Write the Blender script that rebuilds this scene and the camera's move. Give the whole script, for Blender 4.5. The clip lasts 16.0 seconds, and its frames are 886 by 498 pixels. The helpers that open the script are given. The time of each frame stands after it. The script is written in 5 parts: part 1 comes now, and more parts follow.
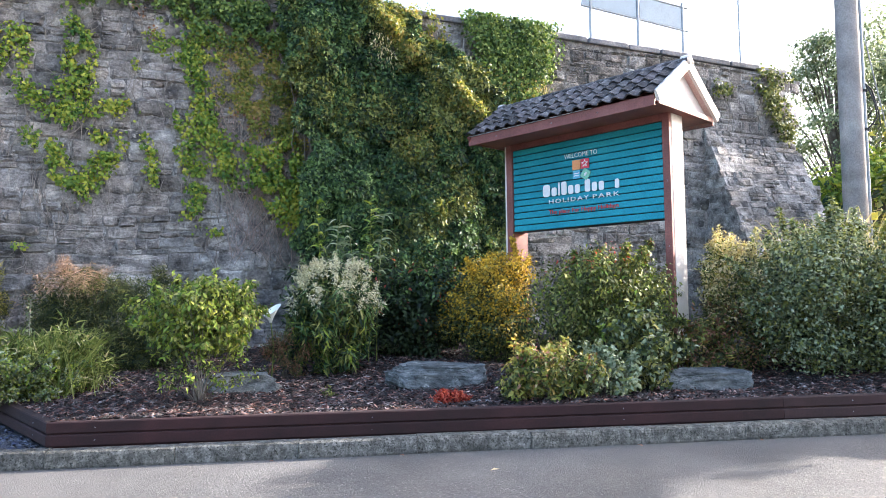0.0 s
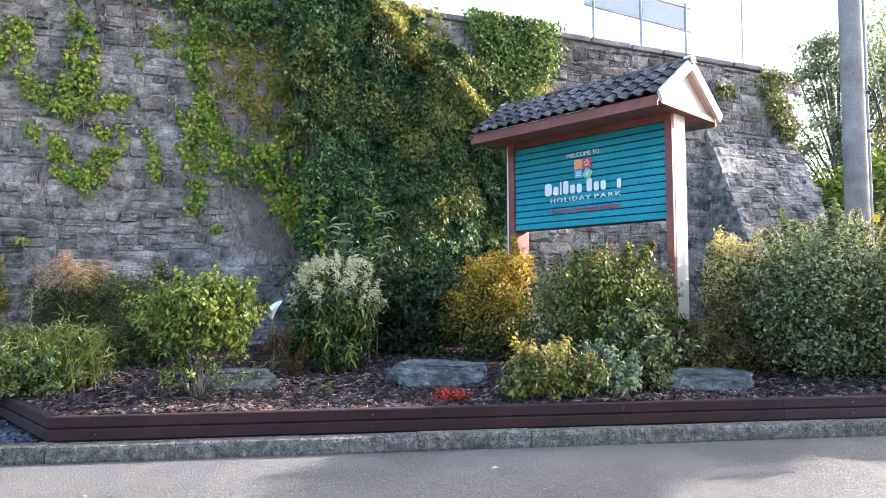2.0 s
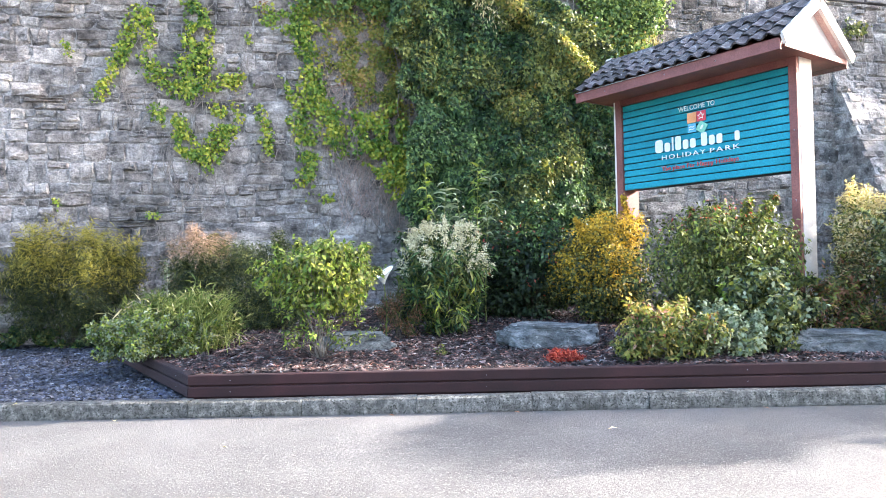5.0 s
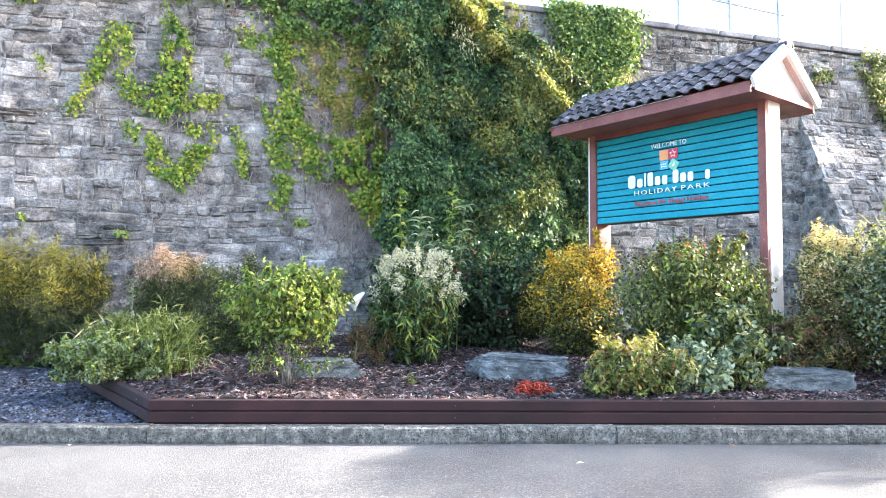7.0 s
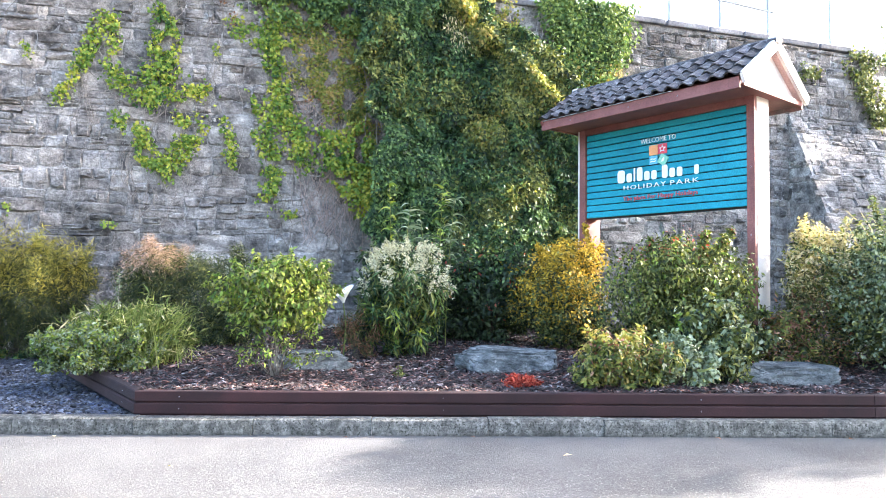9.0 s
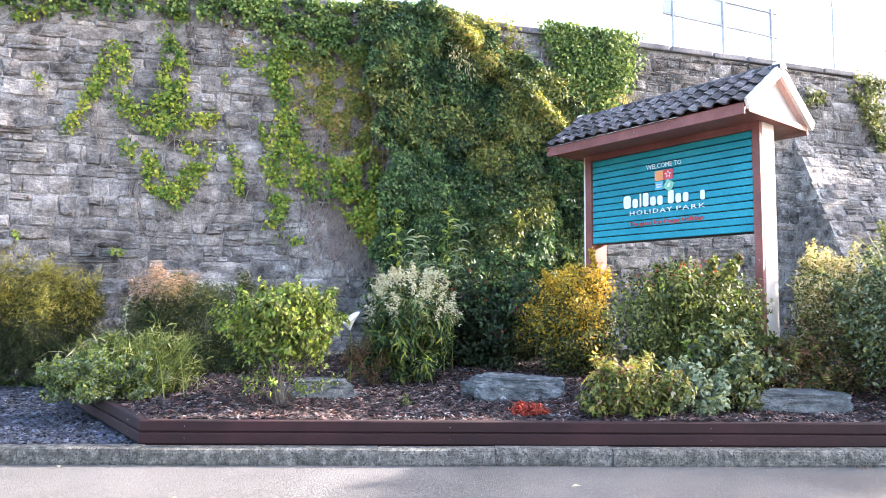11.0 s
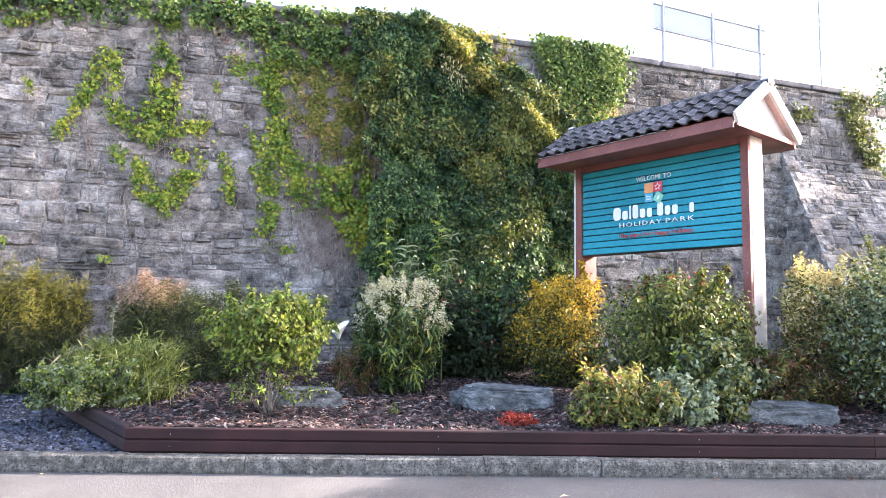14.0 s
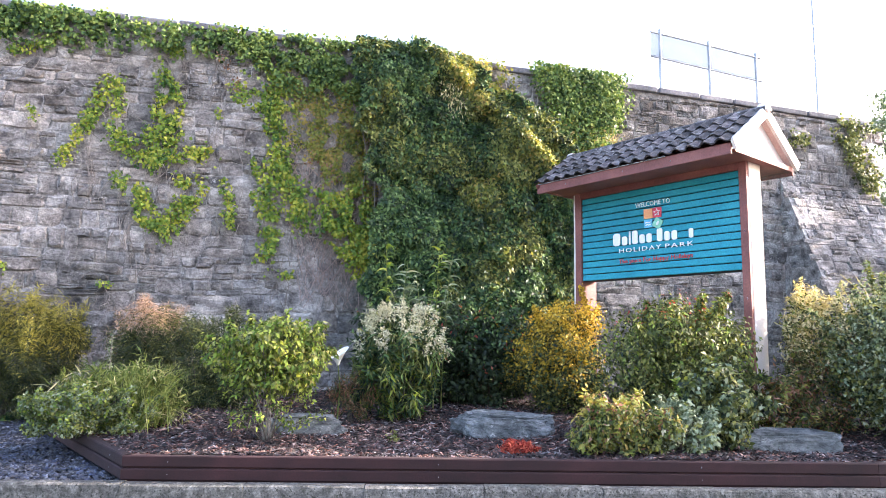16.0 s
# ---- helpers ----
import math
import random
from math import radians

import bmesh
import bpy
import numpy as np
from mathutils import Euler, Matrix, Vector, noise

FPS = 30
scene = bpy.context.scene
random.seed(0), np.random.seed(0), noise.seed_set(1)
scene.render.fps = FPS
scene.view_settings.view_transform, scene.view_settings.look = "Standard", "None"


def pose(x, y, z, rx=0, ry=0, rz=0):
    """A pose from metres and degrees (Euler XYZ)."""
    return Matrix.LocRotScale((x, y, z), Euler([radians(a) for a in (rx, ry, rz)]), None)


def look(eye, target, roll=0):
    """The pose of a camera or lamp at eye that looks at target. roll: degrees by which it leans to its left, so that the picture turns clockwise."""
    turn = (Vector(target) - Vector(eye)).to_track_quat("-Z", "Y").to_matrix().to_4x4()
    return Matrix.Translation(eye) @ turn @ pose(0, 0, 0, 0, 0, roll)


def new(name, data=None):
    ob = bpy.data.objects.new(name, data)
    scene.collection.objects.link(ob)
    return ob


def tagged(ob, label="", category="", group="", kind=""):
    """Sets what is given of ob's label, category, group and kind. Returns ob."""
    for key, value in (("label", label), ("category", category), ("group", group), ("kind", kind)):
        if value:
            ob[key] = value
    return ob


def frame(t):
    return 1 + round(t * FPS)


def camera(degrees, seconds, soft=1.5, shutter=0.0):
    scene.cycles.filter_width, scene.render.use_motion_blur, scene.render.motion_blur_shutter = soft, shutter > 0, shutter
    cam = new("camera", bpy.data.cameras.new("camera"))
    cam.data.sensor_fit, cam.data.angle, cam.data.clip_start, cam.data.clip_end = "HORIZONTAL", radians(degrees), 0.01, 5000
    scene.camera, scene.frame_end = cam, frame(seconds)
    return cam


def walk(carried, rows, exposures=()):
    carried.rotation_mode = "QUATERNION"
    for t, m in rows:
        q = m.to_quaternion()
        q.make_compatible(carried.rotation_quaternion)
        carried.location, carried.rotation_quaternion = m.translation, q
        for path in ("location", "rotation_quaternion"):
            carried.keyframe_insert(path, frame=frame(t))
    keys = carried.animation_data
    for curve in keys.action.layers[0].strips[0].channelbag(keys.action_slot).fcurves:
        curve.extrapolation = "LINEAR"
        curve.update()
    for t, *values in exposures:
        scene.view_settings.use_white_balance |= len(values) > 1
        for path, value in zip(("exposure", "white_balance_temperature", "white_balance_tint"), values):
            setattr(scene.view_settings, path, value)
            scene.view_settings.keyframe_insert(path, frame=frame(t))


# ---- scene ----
cam = camera(66.2, 16.0, soft=0.62)
PATH = [
    (0, (2.275, -5.389, 1.271), (2.528, -3.409, 1.394), -0.7),
    (0.5, (2.278, -5.392, 1.253), (2.514, -3.411, 1.388), -0.5),
    (1, (2.273, -5.387, 1.266), (2.507, -3.404, 1.39), -0.5),
    (1.5, (2.277, -5.39, 1.269), (2.522, -3.408, 1.393), -0.1),
    (2, (2.263, -5.389, 1.267), (2.515, -3.408, 1.386), -0.2),
    (2.5, (2.272, -5.386, 1.259), (2.5, -3.402, 1.366), -0.4),
    (3, (2.28, -5.382, 1.254), (2.505, -3.397, 1.341), -0.4),
    (3.5, (2.242, -5.382, 1.267), (2.443, -3.393, 1.323), -1.0),
    (4, (2.18, -5.378, 1.226), (2.213, -3.378, 1.267), -2.5),
    (4.2, (2.194, -5.385, 1.222), (2.111, -3.387, 1.238), -2.5),
    (6.3, (2.172, -5.385, 1.244), (2.209, -3.387, 1.325), 0.9),
    (6.5, (2.196, -5.374, 1.24), (2.22, -3.376, 1.332), 0.7),
    (7, (2.197, -5.368, 1.241), (2.231, -3.371, 1.346), 0.3),
    (7.5, (2.188, -5.375, 1.23), (2.227, -3.378, 1.333), 0.2),
    (8, (2.189, -5.366, 1.221), (2.24, -3.369, 1.316), 0.2),
    (8.2, (2.188, -5.361, 1.219), (2.251, -3.364, 1.307), 0.6),
    (10.3, (2.208, -5.357, 1.234), (2.275, -3.361, 1.341), 0.7),
    (10.5, (2.193, -5.361, 1.234), (2.254, -3.366, 1.353), 0.8),
    (11, (2.202, -5.358, 1.254), (2.247, -3.365, 1.413), 0.5),
    (11.5, (2.199, -5.366, 1.249), (2.238, -3.379, 1.473), 0.2),
    (12, (2.204, -5.364, 1.25), (2.258, -3.376, 1.465), 0.4),
    (12.5, (2.203, -5.364, 1.241), (2.266, -3.375, 1.447), 0.7),
    (13, (2.201, -5.368, 1.237), (2.262, -3.379, 1.437), 0.6),
    (13.5, (2.204, -5.362, 1.239), (2.268, -3.373, 1.434), 0.7),
    (14, (2.202, -5.358, 1.229), (2.275, -3.368, 1.423), 1.0),
    (14.5, (2.205, -5.365, 1.238), (2.28, -3.375, 1.429), 1.1),
    (15, (2.194, -5.368, 1.24), (2.274, -3.379, 1.431), 1.1),
    (15.5, (2.199, -5.359, 1.233), (2.269, -3.371, 1.442), 0.9),
    (16, (2.2, -5.364, 1.236), (2.272, -3.383, 1.503), 1.0),
]
walk(cam, [(t, look(eye, target, roll)) for t, eye, target, roll in PATH],
     exposures=[(0, 2.48, 6130, 13), (3.4, 2.62, 6130, 13), (4.1, 2.84, 6160, 14), (6.5, 3.27, 6080, 11), (8.2, 3.25, 6100, 12), (10.5, 3.22, 6200, 14), (11.5, 2.99, 6380, 19), (16, 2.96, 6400, 20)])

# ---- world, sun ----
SUN_AZ, SUN_EL = 16.0, 22.0
world = bpy.data.worlds.new("sky")
scene.world = world
world.use_nodes = True
wn = world.node_tree.nodes
sky = wn.new("ShaderNodeTexSky")
sky.sky_type = "NISHITA"
sky.sun_disc = False
sky.sun_elevation, sky.sun_rotation = radians(SUN_EL), radians(90 - SUN_AZ)
sky.dust_density, sky.air_density = 4.0, 1.0
wn["Background"].inputs[1].default_value = 0.15
world.node_tree.links.new(sky.outputs[0], wn["Background"].inputs[0])
sun = new("sun", bpy.data.lights.new("sun", "SUN"))
sun.data.energy, sun.data.angle, sun.data.color = 3.0, radians(0.6), (1.0, 0.9, 0.76)
sun_way = Vector((math.cos(radians(SUN_AZ)) * math.cos(radians(SUN_EL)), math.sin(radians(SUN_AZ)) * math.cos(radians(SUN_EL)), math.sin(radians(SUN_EL))))
sun.matrix_world = look(sun_way * 60, (0, 0, 0))

# ---- materials ----
def nodes_of(name):
    m = bpy.data.materials.new(name)
    m.use_nodes = True
    t = m.node_tree
    return m, t, t.nodes, t.links, t.nodes["Principled BSDF"]


def ramp(N, stops):
    r = N.new("ShaderNodeValToRGB")
    while len(r.color_ramp.elements) < len(stops):
        r.color_ramp.elements.new(0.5)
    for e, (p, c) in zip(r.color_ramp.elements, stops):
        e.position, e.color = p, (*c, 1)
    return r


def noise_tex(N, L, scale, detail=4.0, rough=0.6, bedded=1.0):
    n = N.new("ShaderNodeTexNoise")
    n.inputs["Scale"].default_value, n.inputs["Detail"].default_value, n.inputs["Roughness"].default_value = scale, detail, rough
    g = N.new("ShaderNodeNewGeometry")
    v = N.new("ShaderNodeVectorMath")
    v.operation = "MULTIPLY"
    v.inputs[1].default_value = (1, 1, bedded)
    L.new(g.outputs["Position"], v.inputs[0])
    L.new(v.outputs[0], n.inputs["Vector"])
    return n


def surface(name, dark, mid, light, scale=3.0, fine=40.0, rough=0.85, bump=0.3, distance=0.01, vary=0.0, metallic=0.0, spots=None, stain=0.0, bedded=1.0, grain=0.25):
    """A weathered surface: colour by coarse noise, grain by fine noise, relief, and a shade of its own for each piece."""
    m, t, N, L, p = nodes_of(name)
    a, b = noise_tex(N, L, scale, bedded=bedded), noise_tex(N, L, fine, 8, 0.68, bedded)
    r = ramp(N, [(0.3, dark), (0.5, mid), (0.72, light)])
    L.new(a.outputs["Fac"], r.inputs[0])
    mix = N.new("ShaderNodeMix")
    mix.data_type, mix.blend_type = "RGBA", "OVERLAY"
    mix.inputs["Factor"].default_value = 0.85
    L.new(r.outputs[0], mix.inputs["A"])
    g = ramp(N, [(0.5 - grain, (0.25, 0.25, 0.25)), (0.5 + grain, (0.75, 0.75, 0.75))])
    L.new(b.outputs["Fac"], g.inputs[0])
    L.new(g.outputs[0], mix.inputs["B"])
    out = mix.outputs["Result"]
    if vary:
        o, geo = N.new("ShaderNodeObjectInfo"), N.new("ShaderNodeNewGeometry")
        add, fr = N.new("ShaderNodeMath"), N.new("ShaderNodeMath")
        add.operation, fr.operation = "ADD", "FRACT"
        L.new(o.outputs["Random"], add.inputs[0])
        L.new(geo.outputs["Random Per Island"], add.inputs[1])
        L.new(add.outputs[0], fr.inputs[0])
        hsv, mr, mh = N.new("ShaderNodeHueSaturation"), N.new("ShaderNodeMapRange"), N.new("ShaderNodeMapRange")
        mr.inputs["To Min"].default_value, mr.inputs["To Max"].default_value = 1 - vary, 1 + vary
        mh.inputs["To Min"].default_value, mh.inputs["To Max"].default_value = 1 - vary, 1 + vary
        L.new(fr.outputs[0], mr.inputs["Value"])
        m7 = N.new("ShaderNodeMath")
        m7.operation = "PINGPONG"
        m7.inputs[1].default_value = 0.13
        L.new(fr.outputs[0], m7.inputs[0])
        mh.inputs["From Max"].default_value = 0.13
        L.new(m7.outputs[0], mh.inputs["Value"])
        L.new(mr.outputs[0], hsv.inputs["Value"])
        L.new(mh.outputs[0], hsv.inputs["Saturation"])
        L.new(out, hsv.inputs["Color"])
        out = hsv.outputs[0]
    if spots:
        s = noise_tex(N, L, spots[1], 5, 0.7)
        sr = ramp(N, [(spots[2], (0, 0, 0)), (spots[2] + 0.08, (1, 1, 1))])
        L.new(s.outputs["Fac"], sr.inputs[0])
        sm = N.new("ShaderNodeMix")
        sm.data_type = "RGBA"
        L.new(sr.outputs[0], sm.inputs["Factor"])
        L.new(out, sm.inputs["A"])
        sm.inputs["B"].default_value = (*spots[0], 1)
        out = sm.outputs["Result"]
    if stain:
        w = noise_tex(N, L, 0.8, 6, 0.65)
        wr = ramp(N, [(0.38, (1 - stain,) * 3), (0.62, (1 + stain * 0.5,) * 3)])
        L.new(w.outputs["Fac"], wr.inputs[0])
        wm = N.new("ShaderNodeMix")
        wm.data_type, wm.blend_type = "RGBA", "MULTIPLY"
        wm.inputs["Factor"].default_value = 1.0
        L.new(out, wm.inputs["A"])
        L.new(wr.outputs[0], wm.inputs["B"])
        out = wm.outputs["Result"]
    L.new(out, p.inputs["Base Color"])
    bp = N.new("ShaderNodeBump")
    bp.inputs["Strength"].default_value, bp.inputs["Distance"].default_value = bump, distance
    L.new(b.outputs["Fac"], bp.inputs["Height"])
    L.new(bp.outputs[0], p.inputs["Normal"])
    p.inputs["Roughness"].default_value, p.inputs["Metallic"].default_value = rough, metallic
    return m


def leafy(name, a, b, c, through_light=0.35, rough=0.5, patch=1.2):
    """Leaves: three shades shared out by leaf and by patch, some light passing through."""
    m, t, N, L, p = nodes_of(name)
    geo, n = N.new("ShaderNodeNewGeometry"), noise_tex(N, L, patch, 3)
    add = N.new("ShaderNodeMath")
    add.operation = "MULTIPLY_ADD"
    L.new(geo.outputs["Random Per Island"], add.inputs[0])
    add.inputs[1].default_value = 0.72
    sub = N.new("ShaderNodeMapRange")
    sub.inputs["From Min"].default_value, sub.inputs["From Max"].default_value = 0.3, 0.7
    sub.inputs["To Min"].default_value, sub.inputs["To Max"].default_value = -0.08, 0.36
    L.new(n.outputs["Fac"], sub.inputs["Value"])
    L.new(sub.outputs[0], add.inputs[2])
    r = ramp(N, [(0.08, a), (0.5, b), (0.95, c)])
    L.new(add.outputs[0], r.inputs[0])
    L.new(r.outputs[0], p.inputs["Base Color"])
    p.inputs["Roughness"].default_value, p.inputs["Specular IOR Level"].default_value = rough + 0.1, 0.28
    tr, mix, bright = N.new("ShaderNodeBsdfTranslucent"), N.new("ShaderNodeMixShader"), N.new("ShaderNodeMix")
    bright.data_type, bright.blend_type = "RGBA", "MULTIPLY"
    bright.inputs["Factor"].default_value = 1.0
    bright.inputs["B"].default_value = (1.6, 1.5, 0.7, 1)
    L.new(r.outputs[0], bright.inputs["A"])
    L.new(bright.outputs["Result"], tr.inputs["Color"])
    mix.inputs[0].default_value = through_light
    L.new(p.outputs[0], mix.inputs[1])
    L.new(tr.outputs[0], mix.inputs[2])
    L.new(mix.outputs[0], N["Material Output"].inputs["Surface"])
    return m


def plain(name, col, rough=0.6, metallic=0.0, grime=0.25):
    d = tuple(v * (1 - grime) for v in col)
    l = tuple(min(1, v * (1 + grime * 0.5)) for v in col)
    return surface(name, d, col, l, 4.0, 60.0, rough, 0.15, 0.003, 0.0, metallic)


M_STONE = surface("wall_stone", (0.075, 0.068, 0.064), (0.315, 0.284, 0.263), (0.52, 0.476, 0.437), 3.8, 22.0, 0.95, 1.0, 0.055, 0.34, spots=((0.54, 0.502, 0.463), 9.0, 0.61), stain=0.46, bedded=1.25, grain=0.17)
M_MORTAR = surface("wall_mortar", (0.07, 0.064, 0.06), (0.33, 0.302, 0.282), (0.58, 0.542, 0.503), 5.0, 30.0, 0.95, 0.9, 0.03, stain=0.4, grain=0.15)
M_COPING = surface("coping_stone", (0.10, 0.10, 0.11), (0.19, 0.18, 0.19), (0.29, 0.27, 0.26), 2.0, 25.0, 0.9, 0.6, 0.02, 0.25)
M_ROAD = surface("asphalt", (0.072, 0.070, 0.069), (0.099, 0.096, 0.094), (0.13, 0.126, 0.122), 0.9, 90.0, 0.92, 0.9, 0.012, spots=((0.28, 0.272, 0.255), 66.0, 0.575), grain=0.15)
M_KERB = surface("kerb_concrete", (0.06, 0.06, 0.053), (0.14, 0.136, 0.121), (0.29, 0.28, 0.255), 16.0, 60.0, 0.92, 1.0, 0.02, 0.14, spots=((0.036, 0.038, 0.029), 44.0, 0.54), stain=0.3, grain=0.17)
M_TIMBER = surface("brown_stained_timber", (0.015, 0.0048, 0.0052), (0.026, 0.0086, 0.0093), (0.043, 0.0155, 0.016), 2.5, 90.0, 0.85, 0.4, 0.005, 0.18)
M_SOIL = surface("dark_soil", (0.01, 0.007, 0.006), (0.026, 0.017, 0.015), (0.05, 0.034, 0.028), 4.0, 60.0, 0.95, 0.8, 0.03)
M_BARK = surface("bark_mulch", (0.009, 0.006, 0.006), (0.043, 0.025, 0.023), (0.36, 0.26, 0.23), 12.0, 60.0, 0.85, 0.5, 0.01, 0.97)
M_SLATE = surface("slate_chippings", (0.014, 0.015, 0.022), (0.046, 0.05, 0.066), (0.17, 0.18, 0.205), 11.0, 60.0, 0.7, 0.5, 0.01, 0.9)
M_ROCK = surface("grey_rock", (0.04, 0.047, 0.047), (0.125, 0.138, 0.14), (0.28, 0.295, 0.29), 6.0, 20.0, 0.85, 1.0, 0.045, 0.0, spots=((0.42, 0.43, 0.41), 10.0, 0.61), bedded=1.8)
M_EARTH = surface("verge_earth", (0.05, 0.05, 0.03), (0.09, 0.09, 0.05), (0.13, 0.13, 0.08), 0.5, 30.0, 0.95, 0.5, 0.03)
M_RED = surface("red_brown_paint", (0.18, 0.062, 0.052), (0.235, 0.083, 0.07), (0.30, 0.115, 0.095), 3.0, 60.0, 0.65, 0.2, 0.003)
M_TEAL = surface("teal_paint", (0.0, 0.225, 0.295), (0.004, 0.275, 0.355), (0.015, 0.32, 0.40), 2.0, 60.0, 0.65, 0.12, 0.002)
M_CREAM = plain("cream_paint", (0.78, 0.70, 0.64), 0.55, 0, 0.12)
# pink here is the red-brown reflection under the verge, put into the base colour
M_VERGE = plain("verge_bounce_tint", (0.62, 0.42, 0.37), 0.6, 0, 0.12)
M_WHITE = plain("white_letter_paint", (0.85, 0.85, 0.85), 0.5, 0, 0.05)
M_LETTER_RED = plain("red_letter_paint", (0.62, 0.05, 0.05), 0.5, 0, 0.1)
M_ORANGE = plain("orange_paint", (0.85, 0.36, 0.14), 0.5, 0, 0.1)
M_PINK = plain("pink_red_paint", (0.72, 0.06, 0.09), 0.5, 0, 0.1)
M_BLUE = plain("sky_blue_paint", (0.12, 0.48, 0.68), 0.5, 0, 0.1)
M_MINT = plain("mint_green_paint", (0.25, 0.62, 0.45), 0.5, 0, 0.1)
M_TILE = surface("dark_roof_tile", (0.02, 0.018, 0.019), (0.055, 0.049, 0.05), (0.15, 0.14, 0.138), 11.0, 45.0, 0.7, 0.8, 0.012, 0.7, spots=((0.30, 0.29, 0.275), 22.0, 0.585))
M_POLE = surface("weathered_pole_timber", (0.22, 0.19, 0.175), (0.34, 0.30, 0.28), (0.46, 0.42, 0.39), 2.0, 50.0, 0.85, 0.5, 0.01, stain=0.15)
M_STEEL = plain("galvanised_steel", (0.36, 0.38, 0.40), 0.55, 0.3, 0.2)
M_BLACK = plain("black_cable", (0.02, 0.02, 0.02), 0.6, 0, 0.2)
M_PANEL = plain("blue_grey_panel", (0.34, 0.40, 0.45), 0.4, 0, 0.1)
M_WOOD = surface("shrub_stem", (0.05, 0.04, 0.03), (0.11, 0.09, 0.07), (0.2, 0.17, 0.14), 6.0, 60.0, 0.9, 0.4, 0.006)
M_TWIG = surface("grey_twig", (0.09, 0.08, 0.07), (0.17, 0.15, 0.13), (0.27, 0.245, 0.22), 6.0, 60.0, 0.9, 0.3, 0.004)
M_VINE = surface("dry_vine", (0.16, 0.13, 0.11), (0.27, 0.23, 0.20), (0.38, 0.34, 0.30), 6.0, 60.0, 0.9, 0.3, 0.004)
M_SHEDGREEN = plain("dark_green_cladding", (0.03, 0.085, 0.06), 0.6, 0, 0.2)
M_YELLOWTAG = plain("yellow_tag", (0.8, 0.6, 0.05), 0.5, 0, 0.1)

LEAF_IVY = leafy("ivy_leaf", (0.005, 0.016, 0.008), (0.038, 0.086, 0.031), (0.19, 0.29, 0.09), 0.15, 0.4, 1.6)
LEAF_BRIGHT = leafy("bright_ivy_leaf", (0.035, 0.095, 0.02), (0.20, 0.30, 0.045), (0.52, 0.48, 0.08), 0.28, 0.42, 2.5)
LEAF_CREEPER = leafy("autumn_creeper_leaf", (0.06, 0.10, 0.025), (0.24, 0.26, 0.05), (0.46, 0.32, 0.11), 0.25, 0.5, 3.0)
LEAF_RUSSET = leafy("russet_leaf", (0.10, 0.06, 0.035), (0.28, 0.12, 0.08), (0.45, 0.28, 0.2), 0.3, 0.6, 3.0)
LEAF_GOLD = leafy("golden_leaf", (0.11, 0.085, 0.012), (0.50, 0.335, 0.03), (0.82, 0.58, 0.09), 0.24, 0.5, 3.0)
LEAF_BROOM = leafy("yellow_broom_twig", (0.15, 0.14, 0.025), (0.40, 0.36, 0.065), (0.66, 0.58, 0.17), 0.25, 0.6, 3.0)
LEAF_TOP = leafy("green_ivy_leaf", (0.016, 0.044, 0.012), (0.10, 0.175, 0.042), (0.33, 0.40, 0.10), 0.22, 0.4, 2.0)
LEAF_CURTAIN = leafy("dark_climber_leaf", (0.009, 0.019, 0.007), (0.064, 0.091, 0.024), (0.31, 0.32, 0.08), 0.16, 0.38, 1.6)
LEAF_LIME = leafy("lime_green_leaf", (0.045, 0.10, 0.018), (0.18, 0.27, 0.04), (0.46, 0.48, 0.09), 0.22, 0.45, 3.0)
LEAF_MID = leafy("mid_green_leaf", (0.023, 0.036, 0.011), (0.115, 0.142, 0.037), (0.37, 0.36, 0.115), 0.2, 0.42, 2.5)
# dark foliage, also used low and inside shrubs as a colour for shade
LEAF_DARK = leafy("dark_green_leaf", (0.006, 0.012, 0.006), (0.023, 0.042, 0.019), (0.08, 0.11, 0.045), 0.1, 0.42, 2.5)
LEAF_GREY = leafy("grey_green_leaf", (0.075, 0.10, 0.06), (0.21, 0.265, 0.155), (0.46, 0.49, 0.35), 0.2, 0.55, 3.0)
LEAF_OLIVE = leafy("olive_twig_leaf", (0.02, 0.026, 0.012), (0.07, 0.086, 0.03), (0.21, 0.215, 0.08), 0.2, 0.6, 3.0)
LEAF_STRAW = leafy("straw_leaf", (0.36, 0.31, 0.17), (0.58, 0.51, 0.31), (0.78, 0.70, 0.48), 0.25, 0.6, 3.0)
LEAF_PINKDRY = leafy("dry_pink_plume", (0.20, 0.13, 0.11), (0.37, 0.255, 0.215), (0.56, 0.42, 0.36), 0.25, 0.7, 3.0)
M_DRYTWIG = leafy("dry_pink_twig", (0.30, 0.21, 0.19), (0.47, 0.345, 0.315), (0.60, 0.47, 0.43), 0.1, 0.7, 3.0)
LEAF_CREAM = leafy("cream_blossom", (0.40, 0.37, 0.25), (0.62, 0.58, 0.44), (0.80, 0.76, 0.62), 0.25, 0.7, 3.0)
LEAF_REDTIP = leafy("red_tip_leaf", (0.28, 0.04, 0.04), (0.48, 0.09, 0.08), (0.62, 0.22, 0.16), 0.35, 0.4, 3.0)
LEAF_SCARLET = leafy("scarlet_heather", (0.13, 0.014, 0.01), (0.36, 0.045, 0.03), (0.56, 0.16, 0.10), 0.2, 0.6, 6.0)
LEAF_GRASS = leafy("grass_blade", (0.06, 0.10, 0.025), (0.18, 0.24, 0.06), (0.42, 0.43, 0.15), 0.22, 0.5, 3.0)
M_PETAL = plain("white_petal", (0.85, 0.85, 0.8), 0.5, 0, 0.05)

# ---- mesh helpers ----
rng = np.random.default_rng(7)


def empty(name, x, y, z, label, category, group=""):
    e = new(name)
    e.empty_display_size = 0.1
    e.location = (x, y, z)
    return tagged(e, label, category, group)


